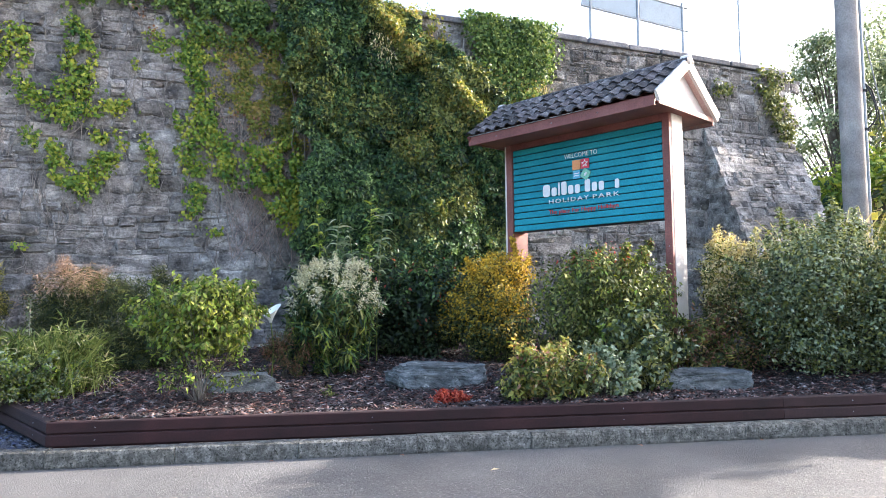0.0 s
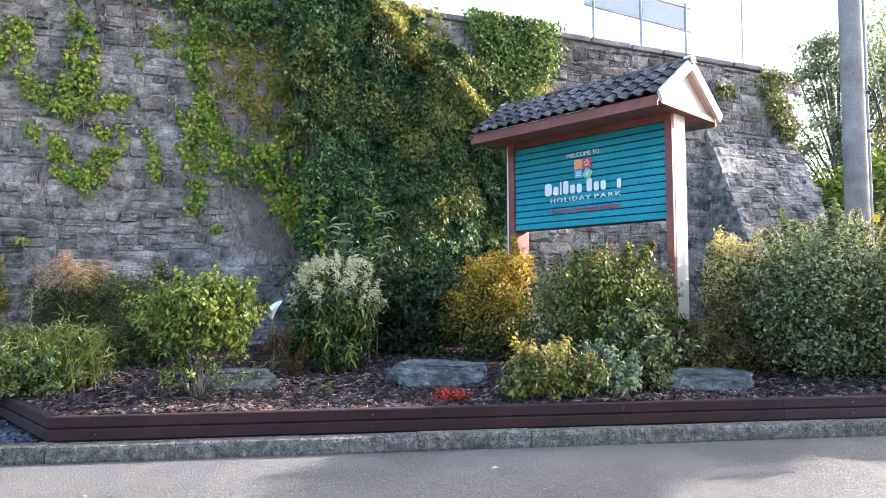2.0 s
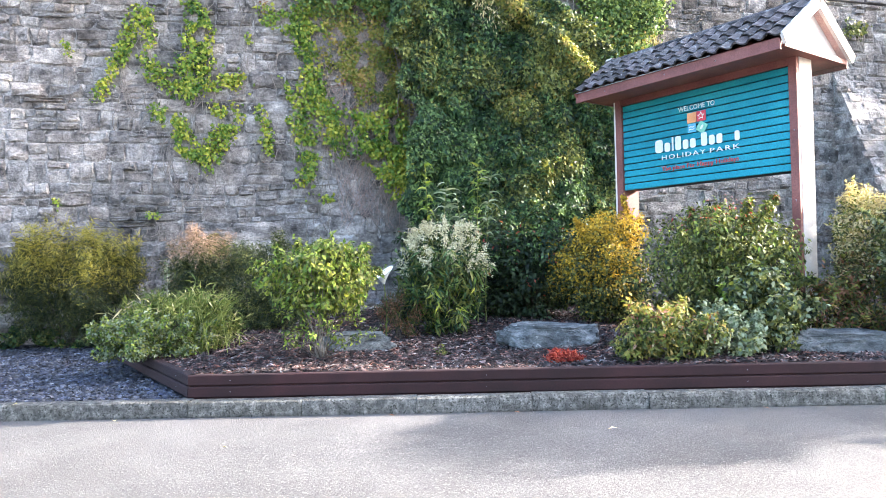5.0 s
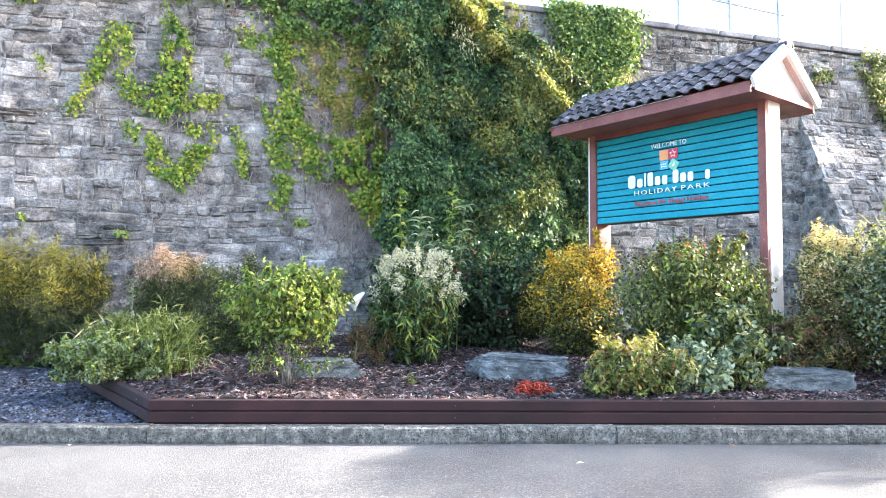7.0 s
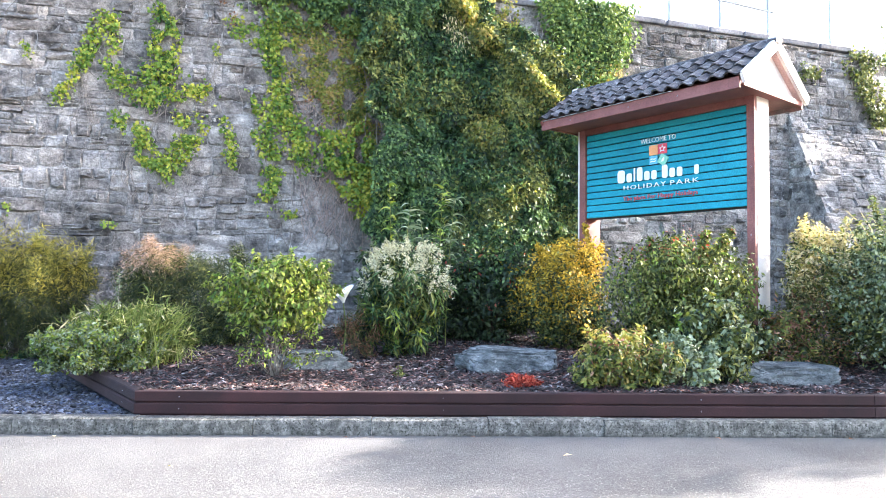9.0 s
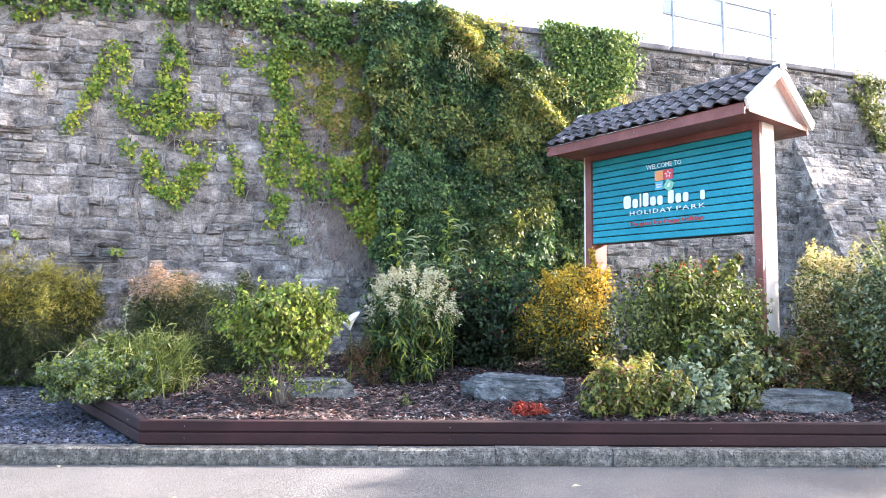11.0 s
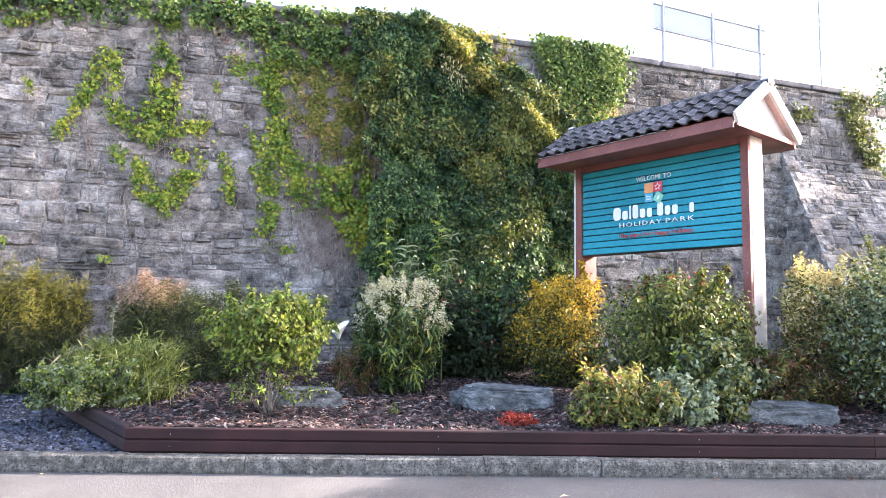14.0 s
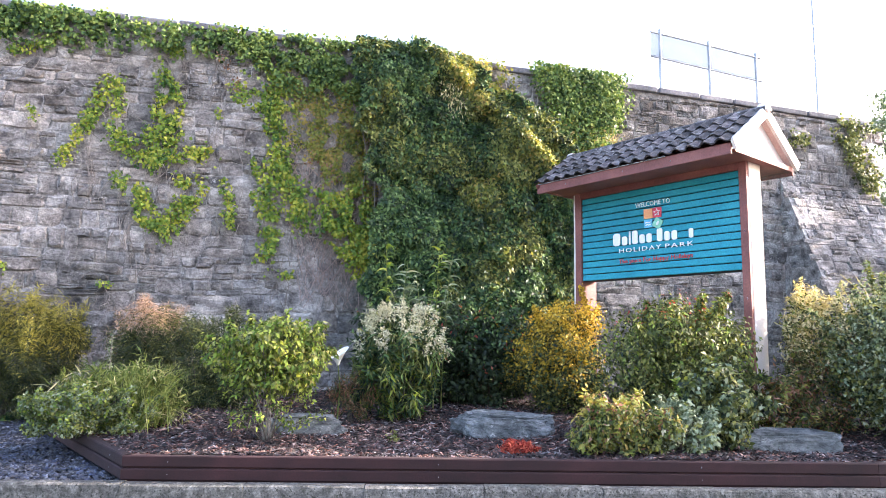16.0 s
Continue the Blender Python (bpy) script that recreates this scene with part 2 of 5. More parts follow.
def mesh_from(name, verts, faces, mat, smooth=False):
    me = bpy.data.meshes.new(name)
    me.from_pydata([tuple(v) for v in verts], [], faces)
    me.materials.append(mat)
    if smooth:
        me.polygons.foreach_set("use_smooth", [True] * len(me.polygons))
    me.update()
    return me


def tri_mesh(name, verts, tris, mat, smooth=False):
    me = bpy.data.meshes.new(name)
    verts, tris = np.asarray(verts, dtype=np.float32), np.asarray(tris, dtype=np.int32)
    me.vertices.add(len(verts))
    me.vertices.foreach_set("co", verts.ravel())
    me.loops.add(tris.size)
    me.loops.foreach_set("vertex_index", tris.ravel())
    me.polygons.add(len(tris))
    me.polygons.foreach_set("loop_start", np.arange(0, tris.size, 3, dtype=np.int32))
    if smooth:
        me.polygons.foreach_set("use_smooth", np.ones(len(tris), dtype=bool))
    me.update(calc_edges=True)
    me.materials.append(mat)
    return me


def child(name, me, parent, label="", m=None):
    """A mesh, given in world metres (or at the pose m), as a part of its parent."""
    ob = new(name, me)
    ob.parent = parent
    w = parent.matrix_basis.copy()
    if parent.parent:
        w = parent.parent.matrix_basis @ w
    ob.matrix_parent_inverse = Matrix.Identity(4)
    ob.matrix_basis = w.inverted() @ (m if m else Matrix.Identity(4))
    return tagged(ob, label)


def part(name, bm, material, parent, label="", m=None):
    me = bpy.data.meshes.new(name)
    bm.to_mesh(me)
    bm.free()
    me.materials.append(material)
    return child(name, me, parent, label, m)


def box_bm(x0, x1, y0, y1, z0, z1, bevel=0.006):
    bm = bmesh.new()
    bmesh.ops.create_cube(bm, size=1, matrix=Matrix.Translation(((x0 + x1) / 2, (y0 + y1) / 2, (z0 + z1) / 2)) @ Matrix.Diagonal((x1 - x0, y1 - y0, z1 - z0, 1)))
    if bevel:
        bmesh.ops.bevel(bm, geom=bm.edges[:], offset=bevel, segments=2, affect="EDGES", profile=0.6)
    return bm


def extrude_bm(profile, length):
    """A closed profile of (y, z) points drawn out along x from 0."""
    bm = bmesh.new()
    a = [bm.verts.new((0, y, z)) for y, z in profile]
    b = [bm.verts.new((length, y, z)) for y, z in profile]
    k = len(profile)
    for i in range(k):
        bm.faces.new((a[i], a[(i + 1) % k], b[(i + 1) % k], b[i]))
    bm.faces.new(a[::-1])
    bm.faces.new(b)
    bmesh.ops.recalc_face_normals(bm, faces=bm.faces[:])
    return bm


def tubes(paths, sides=5):
    """Verts and triangles of tapered tubes; each path is an array of points and one of radii."""
    V, F, base = [], [], 0
    for pts, rad in paths:
        pts = np.asarray(pts, float)
        n = len(pts)
        tan = np.gradient(pts, axis=0)
        tan /= np.linalg.norm(tan, axis=1)[:, None] + 1e-9
        ref = np.array([0.31, 0.95, 0.05]) if abs(tan[0][2]) > 0.5 else np.array([0.1, 0.05, 1.0])
        s = np.cross(tan, ref)
        s /= np.linalg.norm(s, axis=1)[:, None] + 1e-9
        u = np.cross(s, tan)
        for i in range(n):
            for k in range(sides):
                a = 2 * math.pi * k / sides
                V.append(pts[i] + rad[i] * (math.cos(a) * s[i] + math.sin(a) * u[i]))
        for i in range(n - 1):
            for k in range(sides):
                p, q = base + i * sides + k, base + i * sides + (k + 1) % sides
                F += [(p, q, q + sides), (p, q + sides, p + sides)]
        base += n * sides
    return np.array(V), np.array(F)


def unit(v):
    return v / (np.linalg.norm(v, axis=-1, keepdims=True) + 1e-9)


def leaves(name, P, N, size, aspect, mat, lean=(0, 0, -0.3), spread=1.0, curl=0.25):
    """One mesh of small folded leaves at the points P that face N; lean turns their tips."""
    k = len(P)
    N = unit(N + rng.normal(0, 0.6, (k, 3)))
    T = rng.normal(0, 1, (k, 3)) * spread + np.asarray(lean)
    T = unit(T - (T * N).sum(1)[:, None] * N)
    B = np.cross(N, T)
    L = (size * rng.uniform(0.65, 1.35, k))[:, None]
    W = L * aspect * 0.5
    up = L * curl * 0.3
    v = np.stack([P, P + T * L * 0.42 + B * W + N * up, P + T * L * 0.5, P + T * L * 0.42 - B * W + N * up, P + T * L - N * L * curl * 0.5], 1)
    i = (np.arange(k) * 5)[:, None]
    f = np.concatenate([i + np.array([0, 2, 1]), i + np.array([0, 3, 2]), i + np.array([2, 4, 1]), i + np.array([2, 3, 4])], 0)
    return tri_mesh(name, v.reshape(-1, 3), f, mat)


def blades(name, roots, tips, droop, width, mat, seg=5):
    """Grass blades that rise from the roots and bow over to the tips."""
    k = len(roots)
    s = np.linspace(0, 1, seg + 1)
    mid = roots * 0.4 + tips * 0.6
    mid[:, 2] = np.maximum(roots[:, 2], tips[:, 2]) + droop
    c = [((1 - a) ** 2) * roots + 2 * a * (1 - a) * mid + a * a * tips for a in s]
    side = unit(np.cross(tips - roots + 1e-4, np.array([0, 0, 1.0])) + rng.normal(0, 0.4, (k, 3)))
    v = np.stack([q for a, p in zip(s, c) for q in (p + side * width * (1 - a * 0.93), p - side * width * (1 - a * 0.93))], 1)
    m = 2 * (seg + 1)
    i = (np.arange(k) * m)[:, None]
    f = np.concatenate([i + np.array(t) for j in range(seg) for t in ([2 * j, 2 * j + 1, 2 * j + 3], [2 * j, 2 * j + 3, 2 * j + 2])], 0)
    return tri_mesh(name, v.reshape(-1, 3), f, mat)


def bed_z(x, y):
    return 0.265 + 0.03 * y + 0.03 * np.sin(x * 1.7 + y * 0.9)


# ---- the line of the retaining wall ----
WALL_X0, WALL_X1 = -14.0, 11.65


def wall_y(x):
    return 4.5 + 0.18 * (x + 4) + 0.00375 * (x + 4) ** 2


def wall_top(x):
    return 6.0 - 0.012 * (x - 2)


def wall_turn(x):
    return math.atan(0.18 + 0.0075 * (x + 4))


# ---- ground, road, kerb ----
def grid_sheet(xs, ys, zf, mat, name):
    V = [(x, y, zf(x, y)) for y in ys for x in xs]
    n = len(xs)
    F = [(j * n + i, j * n + i + 1, (j + 1) * n + i + 1, (j + 1) * n + i) for j in range(len(ys) - 1) for i in range(n - 1)]
    return mesh_from(name, V, F, mat, True)


xs = [-900, -300, -80, -30] + [round(-16 + 0.5 * i, 2) for i in range(85)] + [40, 90, 300, 900]
road = new("road", grid_sheet(xs, [-900, -300, -80, -30, -15] + [-9 + 0.3 * i for i in range(30)] + [0.0, 0.05], lambda x, y: 0.006 * math.sin(x * 0.7) * math.sin(y * 1.3) * (abs(x) < 30 and y > -9 and y < -0.2), M_ROAD, "road"))
tagged(road, "worn grey asphalt road with fine stone grain", "road", kind="structure")
ground = new("ground", grid_sheet([-900, -100, -16, 0, 16, 40, 100, 900], [0.06, 2, 5, 10, 30, 100, 900], lambda x, y: 0.09, M_EARTH, "ground"))
tagged(ground, "plain earth verge behind the kerb", "ground", kind="structure")

# ---- timber edging, planting bed, slate strip ----
EDGE_Z0, EDGE_Z1 = 0.128, 0.312
BED_L = (-2.75, 3.72)


def board_profile(z0, z1, depth=0.075):
    r = 0.008
    return [(0, z0 + r), (r, z0), (depth, z0), (depth, z1), (r, z1), (0, z1 - r)]


def edging_run(name, start, turn, length, lengths, label):
    """Two courses of brown boards with a shadow gap between, in butted lengths."""
    run = empty(name, start[0], start[1], 0, label, "edging")
    run.rotation_euler = (0, 0, turn)
    run["kind"] = "structure"
    zc = (EDGE_Z0 + EDGE_Z1) / 2
    for z0, z1, out in ((EDGE_Z0, zc - 0.005, 0.0), (zc + 0.005, EDGE_Z1, 0.006)):
        x = 0.0
        while x < length:
            l = min(lengths, length - x)
            prof = [(y + out, z) for y, z in board_profile(z0, z1)]
            part("board", extrude_bm(prof, l - 0.004), M_TIMBER, run, m=run.matrix_basis @ pose(x, 0, 0))
            x += l
    part("backing_board", box_bm(0, length, 0.03, 0.06, 0.1, 0.3, 0), M_TIMBER, run, m=run.matrix_basis.copy())
    x = 0.35
    while x < length:
        for z in (EDGE_Z0 + 0.045, EDGE_Z1 - 0.045):
            v, f = tubes([(np.array([(x, 0.002, z), (x, -0.004, z)]), [0.005, 0.003])], 6)
            child("screw", tri_mesh("screw", v, f, M_STEEL), run, m=run.matrix_basis.copy())
        x += 2.1
    return run


edging_run("timber_edging", (-0.055, 0.15), 0.0, 24.0, 6.0, "dark brown two-board timber edging along the planting bed")
ang = math.atan2(BED_L[1] - 0.16, BED_L[0] + 0.055)
edging_run("timber_edging", (-0.06, 0.157), ang, 4.4, 2.2, "dark brown two-board timber edging beside slate chippings").scale = (1, -1, 1)


def left_edge(y):
    return -0.06 + (y - 0.157) / math.tan(ang)


V, F, nx = [], [], 70
ys = [0.2 + 0.13 * i for i in range(62)]
for y in ys:
    a, b = left_edge(y) + 0.08, 23.0
    for i in range(nx + 1):
        x = a + (b - a) * (i / nx) ** 1.6
        V.append((x, y, float(bed_z(x, y)) + 0.02 * noise.noise((x * 3, y * 3, 0))))
for j in range(len(ys) - 1):
    for i in range(nx):
        q = j * (nx + 1) + i
        F.append((q, q + 1, q + nx + 2, q + nx + 1))
tagged(new("planting_bed", mesh_from("planting_bed", V, F, M_SOIL, True)), "dark soil of the planting bed under bark mulch", "flower bed", kind="structure")


def chips(name, P, size, flat, mat, slim=(0.14, 0.5)):
    """Many small uneven flakes, each a bent wedge with its own turn."""
    k = len(P)
    a = rng.uniform(0, 2 * math.pi, k)
    tilt = rng.normal(0, 0.35, (k, 3))
    N = unit(np.array([0, 0, 1.0]) + tilt)
    T = unit(np.stack([np.cos(a), np.sin(a), 0 * a], 1))
    T = unit(T - (T * N).sum(1)[:, None] * N)
    B = np.cross(N, T)
    L = (size * rng.uniform(0.5, 1.6, k))[:, None]
    W = L * rng.uniform(slim[0], slim[1], k)[:, None]
    H = (flat * rng.uniform(0.5, 1.5, k))[:, None]
    c = [(-1, -0.7, 0), (0.9, -1, 0), (1, 0.8, 0), (-0.8, 1, 0), (-0.75, 0.15, 1), (0.7, -0.2, 0.9)]
    v = np.stack([P + T * L * x * 0.5 + B * W * y * 0.5 + N * H * z for x, y, z in c], 1)
    i = (np.arange(k) * 6)[:, None]
    t = [(0, 1, 5), (0, 5, 4), (2, 3, 4), (2, 4, 5), (1, 2, 5), (3, 0, 4)]
    f = np.concatenate([i + np.array(q) for q in t], 0)
    return tri_mesh(name, v.reshape(-1, 3), f, mat)


k = 64000
y = 0.23 + 5.2 * rng.random(k) ** 1.8
x = -2.3 + 11.0 * rng.random(k)
keep = x > left_edge(y) + 0.09
x, y = x[keep], y[keep]
P = np.stack([x, y, bed_z(x, y) + rng.uniform(0.0, 0.03, len(x))], 1)
tagged(new("bark_mulch", chips("bark_mulch", P, 0.056, 0.007, M_BARK, (0.09, 0.3))), "red-brown shredded bark mulch covering the planting bed", "mulch", kind="stuff")

slate_bed = mesh_from("slate_bed", [(-14, 0.13, 0.11), (0.02, 0.13, 0.11), (left_edge(4.3), 4.3, 0.12), (-14, 4.3, 0.12)], [(0, 1, 2, 3)], M_SLATE)
tagged(new("slate_bed", slate_bed), "blue-grey fines under the slate chippings", "gravel", kind="structure")
k = 30000
y = 0.15 + 3.9 * rng.random(k)
x = -5.6 + 5.7 * rng.random(k)
keep = x < left_edge(y) - 0.02
P = np.stack([x[keep], y[keep], 0.112 + rng.uniform(0, 0.012, keep.sum())], 1)
tagged(new("slate_chippings", chips("slate_chippings", P, 0.036, 0.011, M_SLATE, (0.4, 0.9))), "loose blue-grey slate chippings beside the bed", "gravel", kind="stuff")

# ---- retaining wall ----
wall = empty("wall_north", 0, 0, 0, "tall grey rubble-stone retaining wall with coping, partly ivy covered", "wall")
wall["kind"] = "structure"
wx = [WALL_X0 + (WALL_X1 - WALL_X0) * i / 60 for i in range(61)]
V, F = [], []
for x in wx:
    a = wall_turn(x)
    for d, z in ((0.006, 0.0), (0.006, wall_top(x)), (0.75, wall_top(x)), (0.75, 0.0)):
        V.append((x - math.sin(a) * d, wall_y(x) + math.cos(a) * d, z))
for i in range(60):
    for k in range(4):
        p, q = i * 4 + k, i * 4 + (k + 1) % 4
        F.append((p, p + 4, q + 4, q))
F += [(0, 1, 2, 3), (240, 243, 242, 241)]
child("wall_core", mesh_from("wall_core", V, F, M_MORTAR), wall, "recessed grey mortar and core")


def stone_unit(seed):
    """A rough-hewn stone face one unit wide and high, proud by about one unit of depth, its rim set back into the joint."""
    r = random.Random(seed)
    V, F = [], []
    ex = [-0.5, -0.40 + r.uniform(-0.05, 0.05), r.uniform(-0.15, 0.15), 0.38 + r.uniform(-0.06, 0.06), 0.5]
    ez = [-0.5, -0.36 + r.uniform(-0.05, 0.05), r.uniform(-0.12, 0.12), 0.34 + r.uniform(-0.06, 0.06), 0.5]
    lift = r.uniform(-0.6, 0.6), r.uniform(-0.8, 0.5)
    for j in range(5):
        for i in range(5):
            rim = i in (0, 4) or j in (0, 4)
            x, z = ex[i] + r.uniform(-0.06, 0.06), ez[j] + r.uniform(-0.1, 0.1)
            if i in (0, 4) and j in (0, 4):
                x, z = x * r.uniform(0.86, 0.98), z * r.uniform(0.8, 0.96)
            V.append((x, 0.3 if rim else -1 + r.uniform(-0.7, 0.6) + lift[0] * x + lift[1] * z, z))
    for j in range(4):
        for i in range(4):
            q = j * 5 + i
            F += [(q, q + 1, q + 6), (q, q + 6, q + 5)] if (i + j + seed) % 2 else [(q, q + 1, q + 5), (q + 1, q + 6, q + 5)]
    return V, F


STONES = [stone_unit(100 + i) for i in range(40)]
STONE_MESH = [mesh_from("stone", v, f, M_STONE) for v, f in STONES]


def courses(width, height, r, low=0.32, high=0.22):
    """Rubble brought to rough courses: blocks broken again and again into uneven stones."""
    out = []

    def broken(x, z, l, h, depth):
        if depth < 4 and (h > 0.34 or (h > 0.17 and r.random() < 0.22)) and l < 5 * h + 0.5:
            c = h * r.uniform(0.3, 0.7)
            broken(x, z, l, c, depth + 1)
            broken(x, z + c, l, h - c, depth + 1)
        elif l > 0.8 or (l > 1.5 * h and l > 0.3 and r.random() < 0.55 and depth < 5):
            c = l * r.uniform(0.3, 0.7)
            broken(x, z, c, h, depth + 1)
            broken(x + c, z, l - c, h, depth + 1)
        else:
            out.append((x, z, l, h))

    z = 0.0
    while z < height - 0.04:
        h = min((low + (high - low) * z / height) * r.uniform(0.55, 1.3), height - z)
        x = -r.random() * 0.5
        while x < width:
            l = r.uniform(0.35, 1.3)
            broken(x, z, l, h, 0)
            x += l
        z += h
    return out


def lay(stones, place, parent, chosen, limit, r, name="stone"):
    """Stones in the chosen stretch become pieces of their own, the others one joined part."""
    V, F, made = [], [], 0
    for x, z, l, h in stones:
        i = r.randrange(len(STONES))
        m = place(x + l / 2, z + h / 2) @ Matrix.Diagonal((max(0.03, l - 0.006), r.choice((0.010, 0.015, 0.021, 0.034)) * r.uniform(0.8, 1.3), max(0.02, h - 0.006), 1))
        if chosen(x + l / 2, z + h / 2) and made < limit:
            child(name, STONE_MESH[i], parent, m=m)
            made += 1
        else:
            b = len(V)
            V += [m @ Vector(v) for v in STONES[i][0]]
            F += [tuple(b + q for q in f) for f in STONES[i][1]]
    if V:
        ob = child("rubble_stones", mesh_from("rubble_stones", V, F, M_STONE), parent, "grey rubble stones in broken courses")
        ob["kind"] = "stuff"


def on_wall(s, z):
    x = WALL_X0 + s
    z += 0.035 * math.sin(x * 0.9) + 0.02 * math.sin(x * 2.3 + 1)
    return pose(x, wall_y(x), z, random.uniform(-2.5, 2.5), random.uniform(-2.6, 2.6), math.degrees(wall_turn(x)))


stone_list = [s for s in courses(WALL_X1 - WALL_X0 - 0.1, 5.86, random.Random(5)) if not (1.6 < WALL_X0 + s[0] < 4.0 and s[1] > 1.2 and s[1] < 4.8)]

# coping slabs
r = random.Random(9)
x = WALL_X0
while x < WALL_X1 - 0.2:
    l = min(r.uniform(0.7, 1.2), WALL_X1 + 0.05 - x)
    m = pose(x + l / 2, wall_y(x + l / 2), wall_top(x) + r.uniform(-0.012, 0.012), 0, r.uniform(-0.6, 0.6), math.degrees(wall_turn(x + l / 2)))
    part("coping_stone", box_bm(-l / 2 + 0.006, l / 2 - 0.006, -0.06 + r.uniform(-0.02, 0.02), 0.8, 0, 0.11, 0.025), M_COPING, wall, m=m)
    x += l

# ground held up behind the wall, and the wall's return at its far end
V = []
for z in (0.0, 5.98):
    V += [(WALL_X0, wall_y(WALL_X0) + 0.7, z), (WALL_X1 - 0.3, wall_y(WALL_X1) + 0.5, z), (WALL_X1 + 1.2, 40, z), (WALL_X0, 40, z)]
tagged(new("raised_ground", mesh_from("raised_ground", V, [(4, 5, 6, 7), (0, 1, 5, 4), (1, 2, 6, 5), (2, 3, 7, 6), (3, 0, 4, 7)], M_EARTH)), "level earth held up behind the wall", "ground", kind="structure")

# raking buttress against the wall's end
BX0, BX1, BTOP, BOUT = 9.35, 11.75, 4.55, 1.95
buttress = empty("wall_buttress", BX0, wall_y(BX0), 0, "raking grey stone buttress leaning on the retaining wall", "buttress")
buttress["kind"] = "structure"


def butt_pt(s, out, z):
    x = BX0 + s * (BX1 - BX0)
    a = wall_turn(x)
    return (x + math.sin(a) * out, wall_y(x) - math.cos(a) * out, z)


V = [butt_pt(s, o, z) for s in (0, 1) for o, z in ((-0.3, 0), (BOUT, 0.0), (0.0, BTOP), (-0.3, BTOP))]
part_me = mesh_from("buttress_core", V, [(0, 1, 2, 3), (7, 6, 5, 4), (1, 5, 6, 2), (2, 6, 7, 3), (0, 4, 5, 1)], M_MORTAR)
child("buttress_core", part_me, buttress, "grey mortar core of the buttress")
rake = math.atan2(BOUT, BTOP)
a0 = wall_turn((BX0 + BX1) / 2)
foot = Matrix.Translation(butt_pt(0, BOUT, 0)) @ Matrix.Rotation(math.atan2(Vector(butt_pt(1, BOUT, 0)).y - Vector(butt_pt(0, BOUT, 0)).y, Vector(butt_pt(1, BOUT, 0)).x - Vector(butt_pt(0, BOUT, 0)).x), 4, "Z") @ Matrix.Rotation(-rake, 4, "X")
bw = (Vector(butt_pt(1, BOUT, 0)) - Vector(butt_pt(0, BOUT, 0))).length
lay([s for s in courses(bw - 0.2, math.hypot(BOUT, BTOP), random.Random(21), 0.24, 0.16) if s[0] > -0.1 and s[0] + s[2] < bw + 0.1],
    lambda x, z: foot @ pose(x, 0, z), buttress, lambda x, z: False, 0, random.Random(3))
side = Matrix.Translation(butt_pt(0, 0, 0)) @ Matrix.Rotation(a0 - math.pi / 2, 4, "Z")
lay([s for s in courses(BOUT, BTOP, random.Random(22), 0.26, 0.18) if s[0] + s[2] < BOUT * (1 - (s[1] + s[3]) / BTOP) and s[0] > -0.1],
    lambda x, z: side @ pose(x, 0.0, z), buttress, lambda x, z: False, 0, random.Random(4))

# ---- kerb ----
kerb = empty("kerb", 0, 0.07, 0, "row of weathered concrete kerb stones along the road", "kerb")
kerb["kind"] = "structure"
kp = [(0.004, 0.0), (0.0, 0.02), (0.006, 0.095), (0.014, 0.116), (0.03, 0.127), (0.138, 0.127), (0.138, -0.05), (0.012, -0.05)]
KERB_MESH = []
for i in range(3):
    bm = extrude_bm(kp, 0.909)
    for v in bm.verts:
        v.co.y += random.uniform(-0.003, 0.003)
        v.co.z += random.uniform(-0.003, 0.002)
    me = bpy.data.meshes.new("kerb_stone")
    bm.to_mesh(me)
    bm.free()
    me.materials.append(M_KERB)
    KERB_MESH.append(me)
for i in range(-14, 27):
    x = i * 0.915
    child("kerb_stone", KERB_MESH[i % 3], kerb, m=pose(x + 0.003, random.uniform(-0.004, 0.004), random.uniform(-0.003, 0.003)))
child("kerb_bedding", mesh_from("kerb_bedding", [(-13, 0.02, 0.1), (25, 0.02, 0.1), (25, 0.14, 0.105), (-13, 0.14, 0.105), (-13, 0.02, -0.05), (25, 0.02, -0.05)], [(0, 1, 2, 3), (4, 5, 1, 0)], M_MORTAR), kerb, "dark mortar in the kerb joints")

# ---- welcome sign ----
sign = empty("welcome_sign", 0, 0, 0, "teal boarded welcome sign with red-brown posts and small tiled roof", "sign")
sign.matrix_basis = pose(4.475, 3.812, 0, 0, 0, -53.3)
S = sign.matrix_basis.copy()
SW, Z0, Z1 = 2.25, 2.062, 3.2
RX0, RX1, RF, RB, RC = -0.3, 2.5, -0.6, 0.82, 0.11
EAVE, RIDGE = 3.37, 3.87


def spart(name, bm, mat, label="", m=None, parent=None):
    return part(name, bm, mat, parent or sign, label, S @ (m or Matrix.Identity(4)))


post = spart("post", box_bm(SW + 0.005, SW + 0.095, -0.06, -0.005, 0.2, 3.34), M_RED, "red-brown front board of the post")
spart("post", box_bm(SW + 0.012, SW + 0.1, -0.004, 0.26, 0.2, 3.36), M_CREAM, "cream-painted side of the post")
spart("post", box_bm(-0.105, -0.005, -0.06, 0.26, 0.2, 3.36), M_RED, "red-brown post")
spart("post_trim", box_bm(-0.165, -0.108, -0.02, 0.26, 0.2, 3.3), M_CREAM, "narrow cream board on the post")
panel = spart("panel", box_bm(0.001, SW - 0.001, 0.003, 0.197, Z0 + 0.01, Z1, 0), M_BLACK, "boarded panel on a dark core")
nb = 13
bh = (Z1 - Z0) / nb
